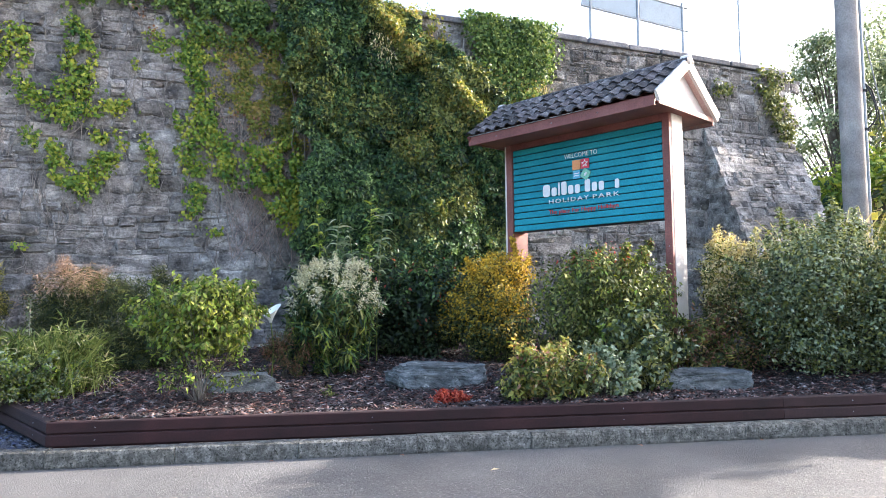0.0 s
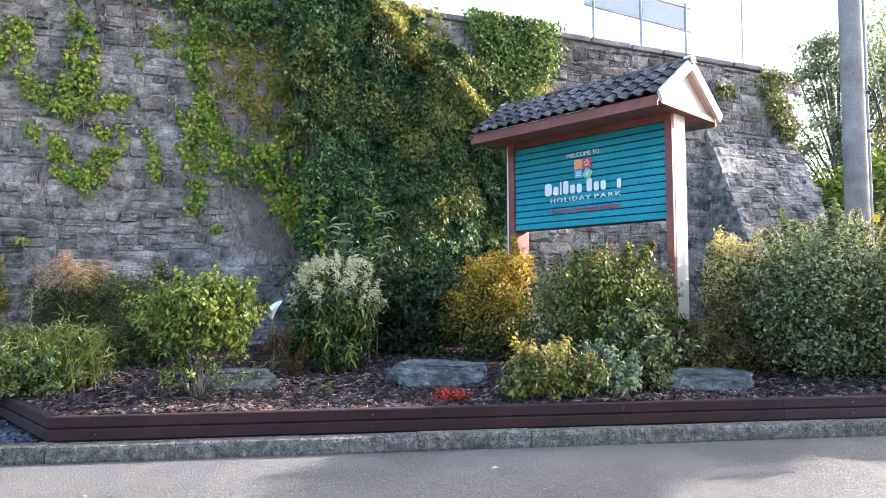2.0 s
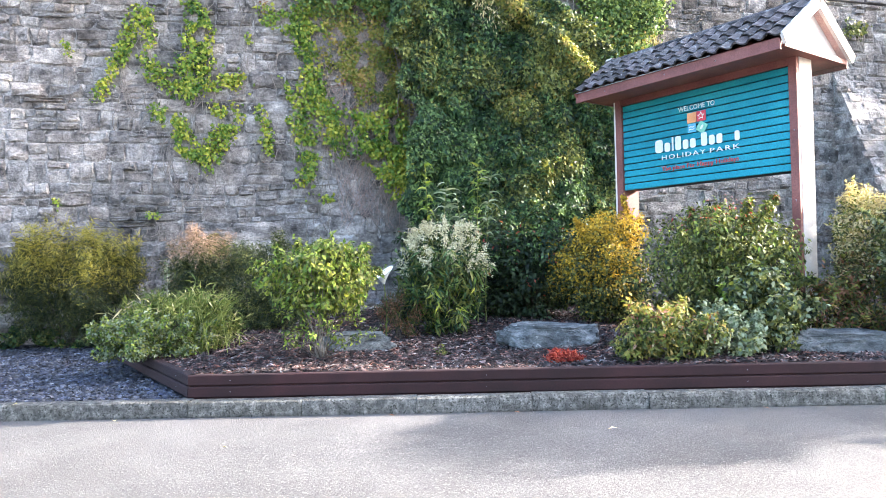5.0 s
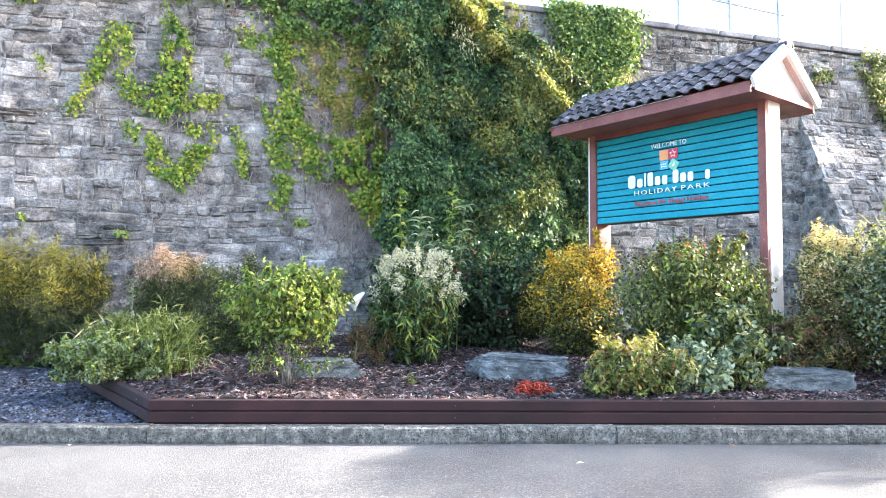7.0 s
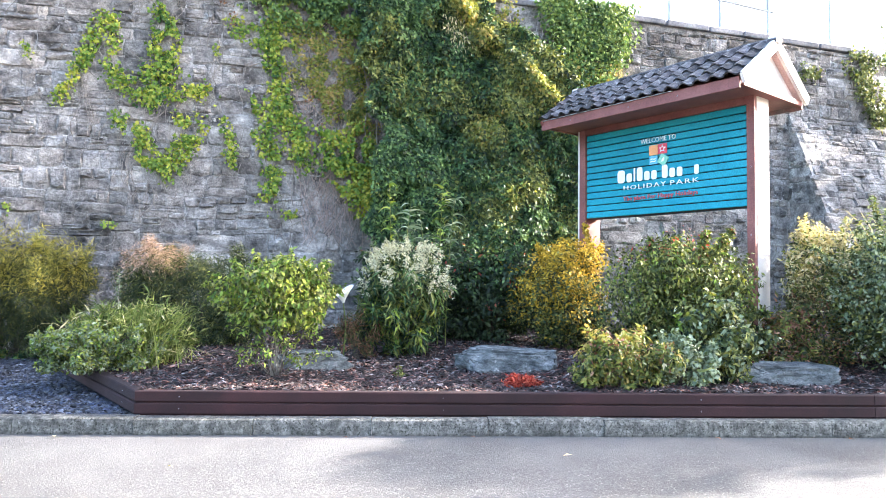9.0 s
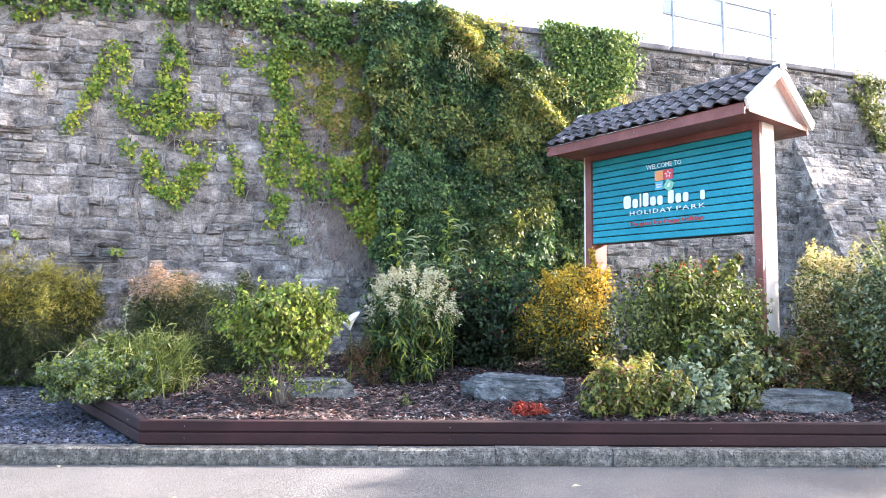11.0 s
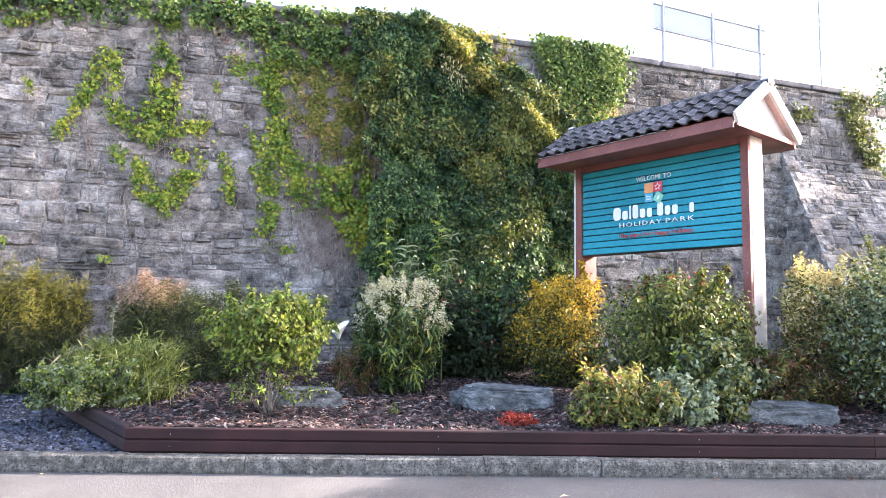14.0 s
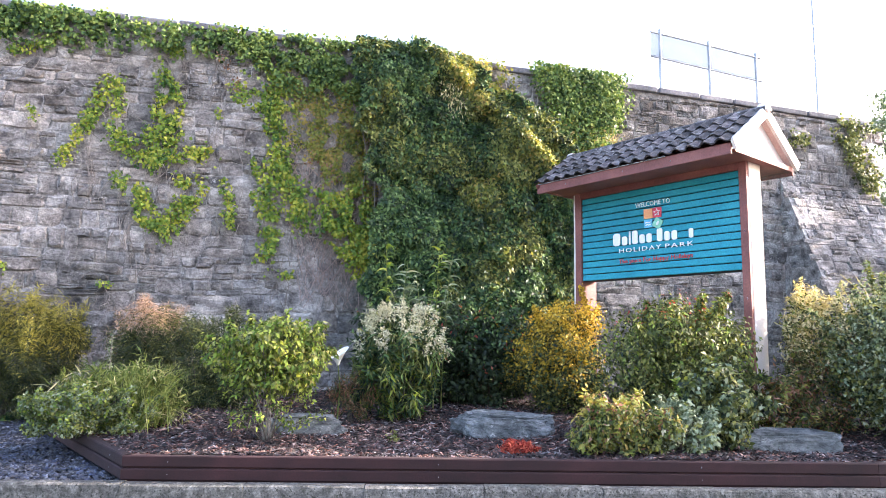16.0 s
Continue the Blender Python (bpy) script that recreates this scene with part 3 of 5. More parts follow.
for i in range(nb):
    z = Z0 + i * bh
    for front in (1, -1):
        y0 = 0.0 if front == 1 else 0.2
        prof = [(y0 - front * 0.028, z + 0.011), (y0 - front * 0.032, z + 0.017), (y0 - front * 0.026, z + bh - 0.006), (y0 - front * 0.020, z + bh), (y0, z + bh), (y0, z + 0.011)]
        spart("board", extrude_bm(prof, SW), M_TEAL, "", pose(0, 0, 0), panel)
spart("top_beam", box_bm(-0.004, SW + 0.004, -0.055, 0.255, Z1 + 0.003, 3.37), M_RED, "red-brown beam over the boards")
# roof
slope = math.atan2(RIDGE - EAVE, RC - RF)
run = math.hypot(RIDGE - EAVE, RC - RF)
roofs = {}
for front in (1, -1):
    base = pose(0, RF, EAVE) @ Matrix.Rotation(slope, 4, "X") if front == 1 else pose(RX0 + RX1, RB, EAVE, 0, 0, 180) @ Matrix.Rotation(slope, 4, "X")
    roofs[front] = spart("roof", box_bm(RX0 + 0.02, RX1 - 0.02, 0.0, run - 0.01, -0.05, -0.028, 0), M_RED, "red-brown boarding under the tiles", base)
spart("soffit", box_bm(RX0 + 0.03, RX1 - 0.06, RF + 0.03, RB - 0.03, EAVE - 0.085, EAVE - 0.065, 0), M_RED, "red-brown boarded soffit")
spart("fascia", box_bm(RX0, RX1 - 0.03, RF - 0.012, RF + 0.018, EAVE - 0.13, EAVE - 0.006), M_RED, "red-brown eaves board")
spart("fascia", box_bm(RX0, RX1 - 0.03, RB - 0.018, RB + 0.012, EAVE - 0.13, EAVE - 0.006), M_RED, "red-brown eaves board")
for gx, out in ((RX1, 1), (RX0, -1)):
    bm = bmesh.new()
    vs = [bm.verts.new((gx - out * d, y, z)) for d in (0.075, 0.105) for y, z in ((RF + 0.05, EAVE - 0.05), (RB - 0.05, EAVE - 0.05), (RC, RIDGE - 0.06))]
    bm.faces.new(vs[:3])
    bm.faces.new(vs[5:2:-1])
    for i in range(3):
        bm.faces.new((vs[i], vs[(i + 1) % 3], vs[3 + (i + 1) % 3], vs[3 + i]))
    bmesh.ops.recalc_face_normals(bm, faces=bm.faces[:])
    spart("gable_panel", bm, M_CREAM, "cream gable boarding")
    for side_ in (1, -1):
        ey = RF if side_ == 1 else RB
        d = Vector((0, RC - ey, RIDGE - EAVE))
        ln = d.length
        m = Matrix.Translation((gx + (0.012 if out == 1 else 0.02), ey, EAVE - 0.03)) @ Matrix.Rotation(math.atan2(d.z, d.y), 4, "X")
        z0, z1 = (-0.05, 0.07) if side_ == 1 else (-0.07, 0.05)
        spart("barge_board", box_bm(-0.02, 0.02, -0.03, ln + 0.01, z0, z1 if out == 1 else z1 - 0.03), M_CREAM if out == 1 else M_RED, "pale cream barge board" if out == 1 else "red-brown barge board", m)
        z0, z1 = (-0.045, -0.022) if side_ == 1 else (0.022, 0.045)
        spart("verge_soffit", box_bm(-0.1, -0.022, 0.04, ln - 0.05, z0, z1, 0.003) if out == 1 else box_bm(0.022, 0.1, 0.04, ln - 0.05, z0, z1, 0.003), M_VERGE, "board under the verge, coloured pink for reflected red-brown light", m)
    v, f = tubes([(np.array([(gx - out * 0.05, RC, RIDGE + 0.02), (gx + out * 0.045, RC, RIDGE + 0.02), (gx + out * 0.055, RC, RIDGE + 0.02)]), [0.06, 0.06, 0.01])], 12)
    child("ridge_cap", tri_mesh("ridge_cap", v, f, M_CREAM), sign, "pale rounded cap at the ridge end", S)
    spart("gable_tie", box_bm(gx - 0.045, gx - 0.01, RF + 0.05, RB - 0.05, EAVE - 0.1, EAVE - 0.04) if out == 1 else box_bm(gx + 0.01, gx + 0.045, RF + 0.05, RB - 0.05, EAVE - 0.1, EAVE - 0.04), M_RED, "red-brown tie at the gable foot")


def tile_mesh():
    """An interlocking pantile: one roll and one trough across, thick at its lower edge."""
    V, F, w, l, n = [], [], 0.175, 0.27, 10
    for y, lift in ((0, 0.03), (l, 0.0)):
        for th in (0.0, -0.016):
            for i in range(n + 1):
                s = i / n
                z = 0.042 * (0.5 + 0.5 * math.cos(2 * math.pi * (s - 0.3))) ** 1.3
                V.append(((s - 0.5) * (w + 0.012), y, z + lift + th))
    k = n + 1
    for i in range(n):
        F += [(i, i + 1, 2 * k + i + 1, 2 * k + i), (k + i + 1, k + i, 3 * k + i, 3 * k + i + 1), (i + 1, i, k + i, k + i + 1)]
    return mesh_from("roof_tile", V, F, M_TILE, False)


TILE = tile_mesh()
for front in (1, -1):
    base = pose(0, RF - 0.03, EAVE - 0.005) @ Matrix.Rotation(slope, 4, "X") if front == 1 else pose(RX0 + RX1, RB + 0.03, EAVE - 0.005, 0, 0, 180) @ Matrix.Rotation(slope, 4, "X")
    for row in range(4):
        for c in range(16):
            x = RX0 + 0.0875 + c * 0.175
            child("roof_tile", TILE, roofs[front], m=S @ base @ pose(x, row * 0.217 - 0.02, 0.0, random.uniform(-1.2, 1.2), random.uniform(-1.5, 1.5), random.uniform(-1.2, 1.2)))
ridge_v, ridge_f = [], []
for i, xx in enumerate((0, 0.43)):
    for th in (0.085, 0.068):
        for j in range(7):
            a = math.pi * (j / 6) * 1.1 - 0.157
            ridge_v.append((xx, -math.cos(a) * th, math.sin(a) * th * 0.75))
for j in range(6):
    ridge_f += [(j, j + 1, 15 + j, 14 + j), (7 + j + 1, 7 + j, 21 + j, 22 + j), (j + 1, j, 7 + j, 8 + j), (14 + j, 15 + j, 22 + j, 21 + j)]
RIDGE_ME = mesh_from("ridge_tile", ridge_v, ridge_f, M_TILE)
for i in range(7):
    child("ridge_tile", RIDGE_ME, roofs[1], m=S @ pose(RX0 - 0.04 + i * 0.41, RC, RIDGE - 0.005, 0, 0.8, random.uniform(-1, 1)))


spart("eaves_strip", box_bm(RX0 + 0.04, RX0 + 2.0, RF - 0.036, RF - 0.014, EAVE - 0.012, EAVE - 0.004, 0.002), M_STEEL, "thin pale metal strip along the eaves")

# small pale fixings
for fx, fz, fy in ((0.2, EAVE - 0.07, RF - 0.012), (1.1, EAVE - 0.07, RF - 0.012), (1.75, EAVE - 0.07, RF - 0.012), (SW + 0.05, 1.75, -0.06), (SW + 0.05, 2.5, -0.06), (-0.055, 1.75, -0.06), (SW + 0.05, 1.1, -0.06)):
    v, f = tubes([(np.array([(fx, fy + 0.002, fz), (fx, fy - 0.006, fz)]), [0.012, 0.008])], 7)
    child("bolt", tri_mesh("bolt", v, f, M_STEEL), sign, "pale bolt head", S)


# lettering and emblem on the boards
def lettering(text, xc, z, size, mat, name, spacing=1.0, width=None):
    cu = bpy.data.curves.new("letters", "FONT")
    cu.body, cu.size, cu.align_x, cu.align_y, cu.extrude, cu.space_character, cu.resolution_u = text, size, "CENTER", "CENTER", 0.004, spacing, 2
    tmp = bpy.data.objects.new("letters", cu)
    scene.collection.objects.link(tmp)
    me = bpy.data.meshes.new_from_object(tmp.evaluated_get(bpy.context.evaluated_depsgraph_get()))
    bpy.data.objects.remove(tmp)
    if width:
        w = max(v.co.x for v in me.vertices) - min(v.co.x for v in me.vertices)
        for v in me.vertices:
            v.co.x *= width / w
    me.materials.clear()
    me.materials.append(mat)
    child(name, me, panel, "", S @ pose(xc, -0.039, z, 90, 0, 0))


lettering("WELCOME TO", 1.12, 2.985, 0.085, M_WHITE, "welcome_lettering", 1.0, 0.5)
lettering("HOLIDAY", 0.915, 2.425, 0.08, M_WHITE, "park_lettering", 1.25, 0.62)
lettering("PARK", 1.475, 2.425, 0.08, M_WHITE, "park_lettering", 1.25, 0.38)
lettering("The place For Happy Holidays", 1.13, 2.285, 0.078, M_LETTER_RED, "slogan_lettering", 1.0, 1.05)


def shape(name, pts, mat, label, y=-0.036):
    bm = bmesh.new()
    f = [bm.verts.new((x, y, z)) for x, z in pts]
    b = [bm.verts.new((x, y - 0.006, z)) for x, z in pts]
    bm.faces.new(b)
    for i in range(len(pts)):
        bm.faces.new((f[i], f[(i + 1) % len(pts)], b[(i + 1) % len(pts)], b[i]))
    bmesh.ops.recalc_face_normals(bm, faces=bm.faces[:])
    spart(name, bm, mat, label, None, panel)


def square(x, z, w, h):
    return [(x - w / 2, z - h / 2), (x + w / 2, z - h / 2), (x + w / 2, z + h / 2), (x - w / 2, z + h / 2)]


shape("emblem_square", square(1.055, 2.86, 0.125, 0.125), M_ORANGE, "orange square of the emblem")
shape("emblem_square", square(1.185, 2.862, 0.125, 0.125), M_PINK, "red square of the emblem")
shape("emblem_square", square(1.055, 2.735, 0.115, 0.105), M_BLUE, "pale blue square of the emblem")
shape("emblem_square", [(1.19 + 0.085 * math.cos(a), 2.725 + 0.085 * math.sin(a)) for a in (0.2, 1.77, 3.34, 4.91)], M_MINT, "mint green tilted square of the emblem")
shape("emblem_star", [(1.185 + (0.05 if k % 2 else 0.024) * math.sin(k * math.pi / 5), 2.862 - (0.05 if k % 2 else 0.024) * math.cos(k * math.pi / 5)) for k in range(10)], M_WHITE, "small pale star", -0.043)
shape("emblem_star", [(1.185 + (0.028 if k % 2 else 0.013) * math.sin(k * math.pi / 5), 2.862 - (0.028 if k % 2 else 0.013) * math.cos(k * math.pi / 5)) for k in range(10)], M_PINK, "red heart of the star", -0.05)
for dz in (-0.022, 0.008):
    shape("emblem_wave", [(1.018, 2.73 + dz), (1.042, 2.738 + dz), (1.066, 2.73 + dz), (1.092, 2.738 + dz), (1.092, 2.75 + dz), (1.066, 2.742 + dz), (1.042, 2.75 + dz), (1.018, 2.742 + dz)], M_WHITE, "thin white wave", -0.043)
shape("emblem_leaf", [(1.17, 2.70), (1.2, 2.705), (1.215, 2.74), (1.205, 2.752), (1.18, 2.735)], M_WHITE, "small pale leaf", -0.043)
# the name: plain rounded white blocks in its rhythm, one letter fallen off
px = 0.515
for w, h in ((0.14, 0.165), (0.108, 0.115), (0.05, 0.175), (0.108, 0.175), (0.104, 0.115), (0.1, 0.115), (0.05, 0), (0.105, 0.165), (0.1, 0.115), (0.1, 0.115), (0.13, 0), (0.085, 0.115)):
    if h:
        x0, x1, z0, z1 = px, px + w - 0.026, 2.495, 2.495 + h
        c = (x1 - x0) * 0.3
        shape("name_block", [(x0 + c, z0), (x1 - c, z0), (x1 - c * 0.3, z0 + c * 0.3), (x1, z0 + c), (x1, z1 - c), (x1 - c * 0.3, z1 - c * 0.3), (x1 - c, z1), (x0 + c, z1), (x0 + c * 0.3, z1 - c * 0.3), (x0, z1 - c), (x0, z0 + c), (x0 + c * 0.3, z0 + c * 0.3)], M_WHITE, "")
    px += w

# ---- climbing plants on the wall ----
def wall_points(strokes, density, off=(0.03, 0.10), gap=-0.22):
    """Points scattered along runs (x0, z0, x1, z1, half width) on the wall, ragged at their edges."""
    out = []
    for x0, z0, x1, z1, w in strokes:
        ln = math.hypot(x1 - x0, z1 - z0)
        k = int(density * (ln + 1.4 * w) * 2.2 * w)
        t = rng.uniform(-0.6 * w / (ln + 0.05), 1 + 0.6 * w / (ln + 0.05), k)
        a = rng.uniform(0, 2 * math.pi, k)
        rad = w * rng.beta(1.6, 1.5, k)
        x = x0 + (x1 - x0) * t + rad * np.cos(a)
        z = z0 + (z1 - z0) * t + rad * np.sin(a) * 1.1
        out.append(np.stack([x, z], 1))
    q = np.concatenate(out)
    f = np.array([noise.noise((x * 4.5, z * 4.5, 3.0)) for x, z in q])
    q = q[f > gap]
    q = q[q[:, 1] < 6.16]
    y = wall_y(q[:, 0]) - rng.uniform(off[0], off[1], len(q))
    return np.stack([q[:, 0], y, q[:, 1]], 1)


FACE = np.array([0.22, -0.95, 0.25])


def climber(name, label, strokes, density, size, aspect, mat, off=(0.03, 0.1), group="climbers on the wall", gap=-0.22):
    x, z = strokes[0][0], strokes[0][1]
    e = empty(name, x, float(wall_y(x)), 0.4, label, "climbing plant", group)
    size, density = size * 0.72, density * 1.9
    P = wall_points(strokes, density, off, gap)
    child("foliage", leaves("foliage", P, np.tile(FACE, (len(P), 1)), size, aspect, mat, (0, -0.2, -0.9), 0.8), e)
    paths = []
    for x0, z0, x1, z1, w in strokes:
        for _ in range(5 if w > 0.12 else 3):
            sx, sz = x0 + random.uniform(-w, w), min(z0, z1) - random.uniform(0.1, 1.0)
            n = 10
            xs_ = np.linspace(sx, (x0 + x1) / 2 + random.uniform(-w, w) * 1.2, n) + np.cumsum(rng.normal(0, 0.04, n))
            zs_ = np.linspace(sz, min(6.0, max(z0, z1)), n)
            paths.append((np.stack([xs_, wall_y(xs_) - 0.045, zs_], 1), np.linspace(0.007, 0.004, n)))
    for q in paths:
        v, f = tubes([q], 4)
        child("vine", tri_mesh("vine", v, f, M_VINE), e, "thin bare grey vine")
    return e


climber("climbing_ivy", "glossy green ivy hanging over the top of the stone wall",
        [(-7.5, 5.8, -4.0, 5.9, 0.35), (-4.11, 5.85, -2.61, 5.86, 0.36), (-4.13, 6.03, -2.58, 5.98, 0.17), (-2.14, 5.94, -1.02, 5.88, 0.19), (-2.0, 5.75, -1.2, 5.7, 0.12), (-0.77, 5.92, 1.18, 5.95, 0.36), (-0.25, 5.75, 1.19, 5.6, 0.44), (0.2, 5.45, 1.2, 5.3, 0.34)],
        700, 0.085, 0.85, LEAF_TOP, (0.03, 0.2))
climber("climbing_ivy", "bright yellow-green ivy trailing in strands down the stone wall",
        [(-2.55, 5.02, -2.78, 4.42, 0.16), (-2.78, 4.42, -3.11, 3.83, 0.13), (-2.4, 5.04, -2.4, 4.59, 0.12), (-3.84, 5.42, -3.18, 5.63, 0.1), (-1.84, 5.7, -1.59, 5.63, 0.1)],
        560, 0.075, 0.85, LEAF_BRIGHT)
climber("climbing_ivy", "fresh green ivy clump with yellowing lower strands on the wall",
        [(-1.73, 5.29, -1.66, 4.75, 0.22), (-1.7, 4.75, -1.86, 4.19, 0.26), (-1.55, 4.4, -1.66, 4.12, 0.15), (-2.41, 4.23, -1.88, 3.88, 0.19), (-1.88, 3.88, -1.29, 4.04, 0.13), (-1.25, 4.11, -1.07, 3.99, 0.15),
         (-2.29, 3.54, -2.0, 3.34, 0.15), (-2.0, 3.34, -1.86, 2.96, 0.17), (-1.86, 2.96, -1.57, 2.81, 0.15), (-1.58, 2.89, -1.25, 3.44, 0.22), (-1.46, 3.6, -1.29, 3.35, 0.13)],
        600, 0.078, 0.85, LEAF_BRIGHT)
climber("climbing_ivy", "small yellow-green ivy strand on the stone wall",
        [(-0.83, 3.6, -0.69, 3.12, 0.11), (-0.75, 3.12, -0.68, 2.94, 0.11), (0.09, 2.23, 0.26, 2.19, 0.08), (-3.72, 2.25, -3.68, 2.12, 0.05), (-2.45, 2.0, -2.3, 1.98, 0.05), (-3.55, 4.55, -3.5, 4.4, 0.07), (-1.0, 4.75, -0.95, 4.62, 0.05)], 560, 0.07, 0.85, LEAF_BRIGHT)
climber("climbing_ivy", "long yellow-green ivy curtain hanging beside reddish creeper",
        [(-0.69, 5.08, -0.12, 4.86, 0.18), (-0.22, 5.09, 0.01, 3.9, 0.22), (0.01, 3.9, 0.3, 3.14, 0.24), (-0.37, 3.96, -0.14, 3.61, 0.16), (-0.26, 3.46, -0.11, 2.98, 0.2), (-0.11, 2.98, -0.17, 2.48, 0.19), (0.29, 3.55, 0.39, 3.19, 0.22), (-0.1, 5.5, 0.0, 5.0, 0.25)],
        600, 0.078, 0.85, LEAF_BRIGHT)
climber("climbing_ivy", "yellow-green ivy patch low on the wall beside dense foliage",
        [(0.82, 3.35, 1.14, 3.1, 0.27), (0.92, 2.95, 1.29, 2.46, 0.27), (0.75, 2.94, 1.02, 2.68, 0.16), (1.2, 3.5, 1.35, 2.6, 0.2)], 820, 0.08, 0.85, LEAF_BRIGHT, (0.12, 0.26))
climber("autumn_creeper", "thin creeper turning yellow and brown on the wall",
        [(0.13, 5.03, 1.22, 4.66, 0.36), (0.34, 4.39, 1.34, 3.81, 0.28), (0.49, 4.88, 0.72, 3.67, 0.18), (1.07, 3.7, 1.47, 2.42, 0.2), (0.9, 4.8, 1.3, 3.9, 0.25), (0.2, 5.4, 1.0, 5.2, 0.25), (0.9, 4.2, 1.4, 3.2, 0.22)], 760, 0.07, 0.8, LEAF_CREEPER)
climber("dry_creeper", "dry russet creeper stems and leaves on the wall",
        [(-0.95, 6.04, -0.88, 5.49, 0.09), (-1.02, 5.75, -0.73, 5.22, 0.1), (0.48, 4.07, 0.72, 3.95, 0.14), (0.6, 3.6, 0.8, 2.9, 0.16), (0.75, 4.1, 1.0, 3.4, 0.16), (-1.55, 5.65, -1.2, 5.72, 0.04)], 170, 0.06, 0.7, LEAF_RUSSET)
climber("climbing_ivy", "ivy sheet hanging from the wall top beside bare stone",
        [(4.31, 6.1, 5.75, 6.05, 0.22), (4.55, 5.82, 5.63, 5.66, 0.34), (4.78, 5.33, 5.45, 5.26, 0.34), (4.6, 4.95, 5.3, 4.7, 0.3), (4.7, 5.6, 5.5, 5.4, 0.36)], 1300, 0.08, 0.8, LEAF_TOP, (0.05, 0.3), gap=-0.7)
climber("autumn_creeper", "yellowing creeper below the wall top",
        [(3.22, 5.48, 3.94, 5.1, 0.3), (4.79, 4.93, 5.44, 4.68, 0.3), (3.52, 6.1, 3.78, 5.44, 0.1), (2.9, 6.0, 3.5, 5.7, 0.3), (3.3, 5.9, 3.65, 5.5, 0.25), (3.5, 5.3, 4.2, 4.7, 0.28)], 620, 0.075, 0.8, LEAF_CREEPER, (0.05, 0.28))
climber("climbing_ivy", "pale ivy on the sunlit end of the wall",
        [(10.86, 5.85, 11.7, 5.8, 0.12), (10.95, 5.5, 11.6, 4.7, 0.32), (11.2, 5.7, 11.5, 4.6, 0.3), (9.7, 5.4, 10.0, 5.35, 0.18)], 520, 0.09, 0.8, LEAF_MID, (0.04, 0.2))

# mat of fine dry twigs left by the creeper
twigs = empty("dry_creeper", 0.8, float(wall_y(0.8)), 0.4, "mat of fine pinkish dry creeper twigs on the wall", "climbing plant", "climbers on the wall")
paths = []
for i in range(520):
    sx, sz = random.uniform(0.15, 1.45), random.uniform(1.7, 5.0)
    if sx < 0.35 and sz < 2.8:
        continue
    n = 5
    ln = random.uniform(0.25, 0.8)
    lean_ = random.uniform(-1.0, 1.0)
    xs_ = sx + np.linspace(0, lean_ * ln, n) + rng.normal(0, 0.02, n)
    zs_ = np.minimum(6.0, sz + np.linspace(0, ln, n))
    paths.append((np.stack([xs_, wall_y(xs_) - rng.uniform(0.045, 0.07), zs_], 1), np.linspace(0.0042, 0.002, n)))
v, f = tubes(paths, 3)
child("twig_mat", tri_mesh("twig_mat", v, f, M_DRYTWIG), twigs)["kind"] = "stuff"

# the dense curtain that bulges from the wall: ledges of drooping leaf over shaded hollows
mass = empty("ivy_thicket", 2.9, 5.2, 0.35, "dense dark green climber thicket bulging from the stone wall", "climbing plant", "climbers on the wall")


tuft_r = random.Random(41)
TUFTS = [(tuft_r.uniform(1.1, 5.1), tuft_r.uniform(0.4, 6.1), tuft_r.uniform(0.15, 0.34), tuft_r.uniform(0.10, 0.26), tuft_r.random()) for _ in range(420)]


def mass_depth(x, z):
    """How far the curtain stands off the wall, and the tuft that is foremost: drooping tufts over a slowly swelling body."""
    t = np.clip((6.1 - z) / 3.5, 0, 1)
    s = x - 2.3 - 1.05 * (6.1 - z)
    body = 0.16 + 0.42 * t + 0.16 * np.sin(x * 1.9 + z * 0.8) * np.sin(z * 1.3 - x * 0.5 + 1.0)
    body = body + 0.22 * np.exp(-(s / 0.26) ** 2) + 0.12 * np.exp(-((s - 0.75) / 0.22) ** 2)
    best, shade = np.zeros_like(x), np.full_like(x, 0.3)
    for cx, cz, r, h, tone in TUFTS:
        i = np.nonzero((np.abs(x - cx) < r) & (np.abs(z - cz) < r * 1.2))[0]
        u, w = (x[i] - cx) / r, (z[i] - cz) / (r * 1.2)
        b = h * np.sqrt(np.clip(1 - u * u - w * w, 0, 1)) * (1 - 0.55 * w)
        front = b > best[i]
        best[i[front]], shade[i[front]] = b[front], tone
    return np.maximum(0.05, body + best), shade


k = 138000
x = rng.uniform(1.1, 5.1, k)
z = rng.uniform(0.5, 6.14, k)
lo = np.interp(z, [0.4, 1.9, 3.0, 3.6, 4.8, 6.1], [1.5, 1.45, 1.55, 1.5, 1.24, 1.12])
hi = np.interp(z, [0.4, 1.5, 2.6, 4.2, 5.1, 5.5, 6.1], [4.2, 4.75, 4.9, 4.95, 4.5, 3.35, 3.1])
edge = np.array([0.22 * noise.noise((a * 2.2, b * 2.2, 9.0)) for a, b in zip(x, z)])
keep = (x > lo + edge) & (x < hi + edge)
x, z = x[keep], z[keep]
d, tone = mass_depth(x, z)
gx = (mass_depth(x + 0.03, z)[0] - mass_depth(x - 0.03, z)[0]) / 0.06
gz = (mass_depth(x, z + 0.03)[0] - mass_depth(x, z - 0.03)[0]) / 0.06
back = rng.exponential(0.07, len(x))
P = np.stack([x, wall_y(x) - d + back, z], 1)
Nn = unit(np.stack([-np.clip(gx, -2, 2) * 0.8 + 0.1, -np.ones_like(x), -np.clip(gz, -2, 2) * 0.8 + 0.45], 1))
# leaf colour carries the sunlight: yellower on slanting ridge and right flank, darker low down
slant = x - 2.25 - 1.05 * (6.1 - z)
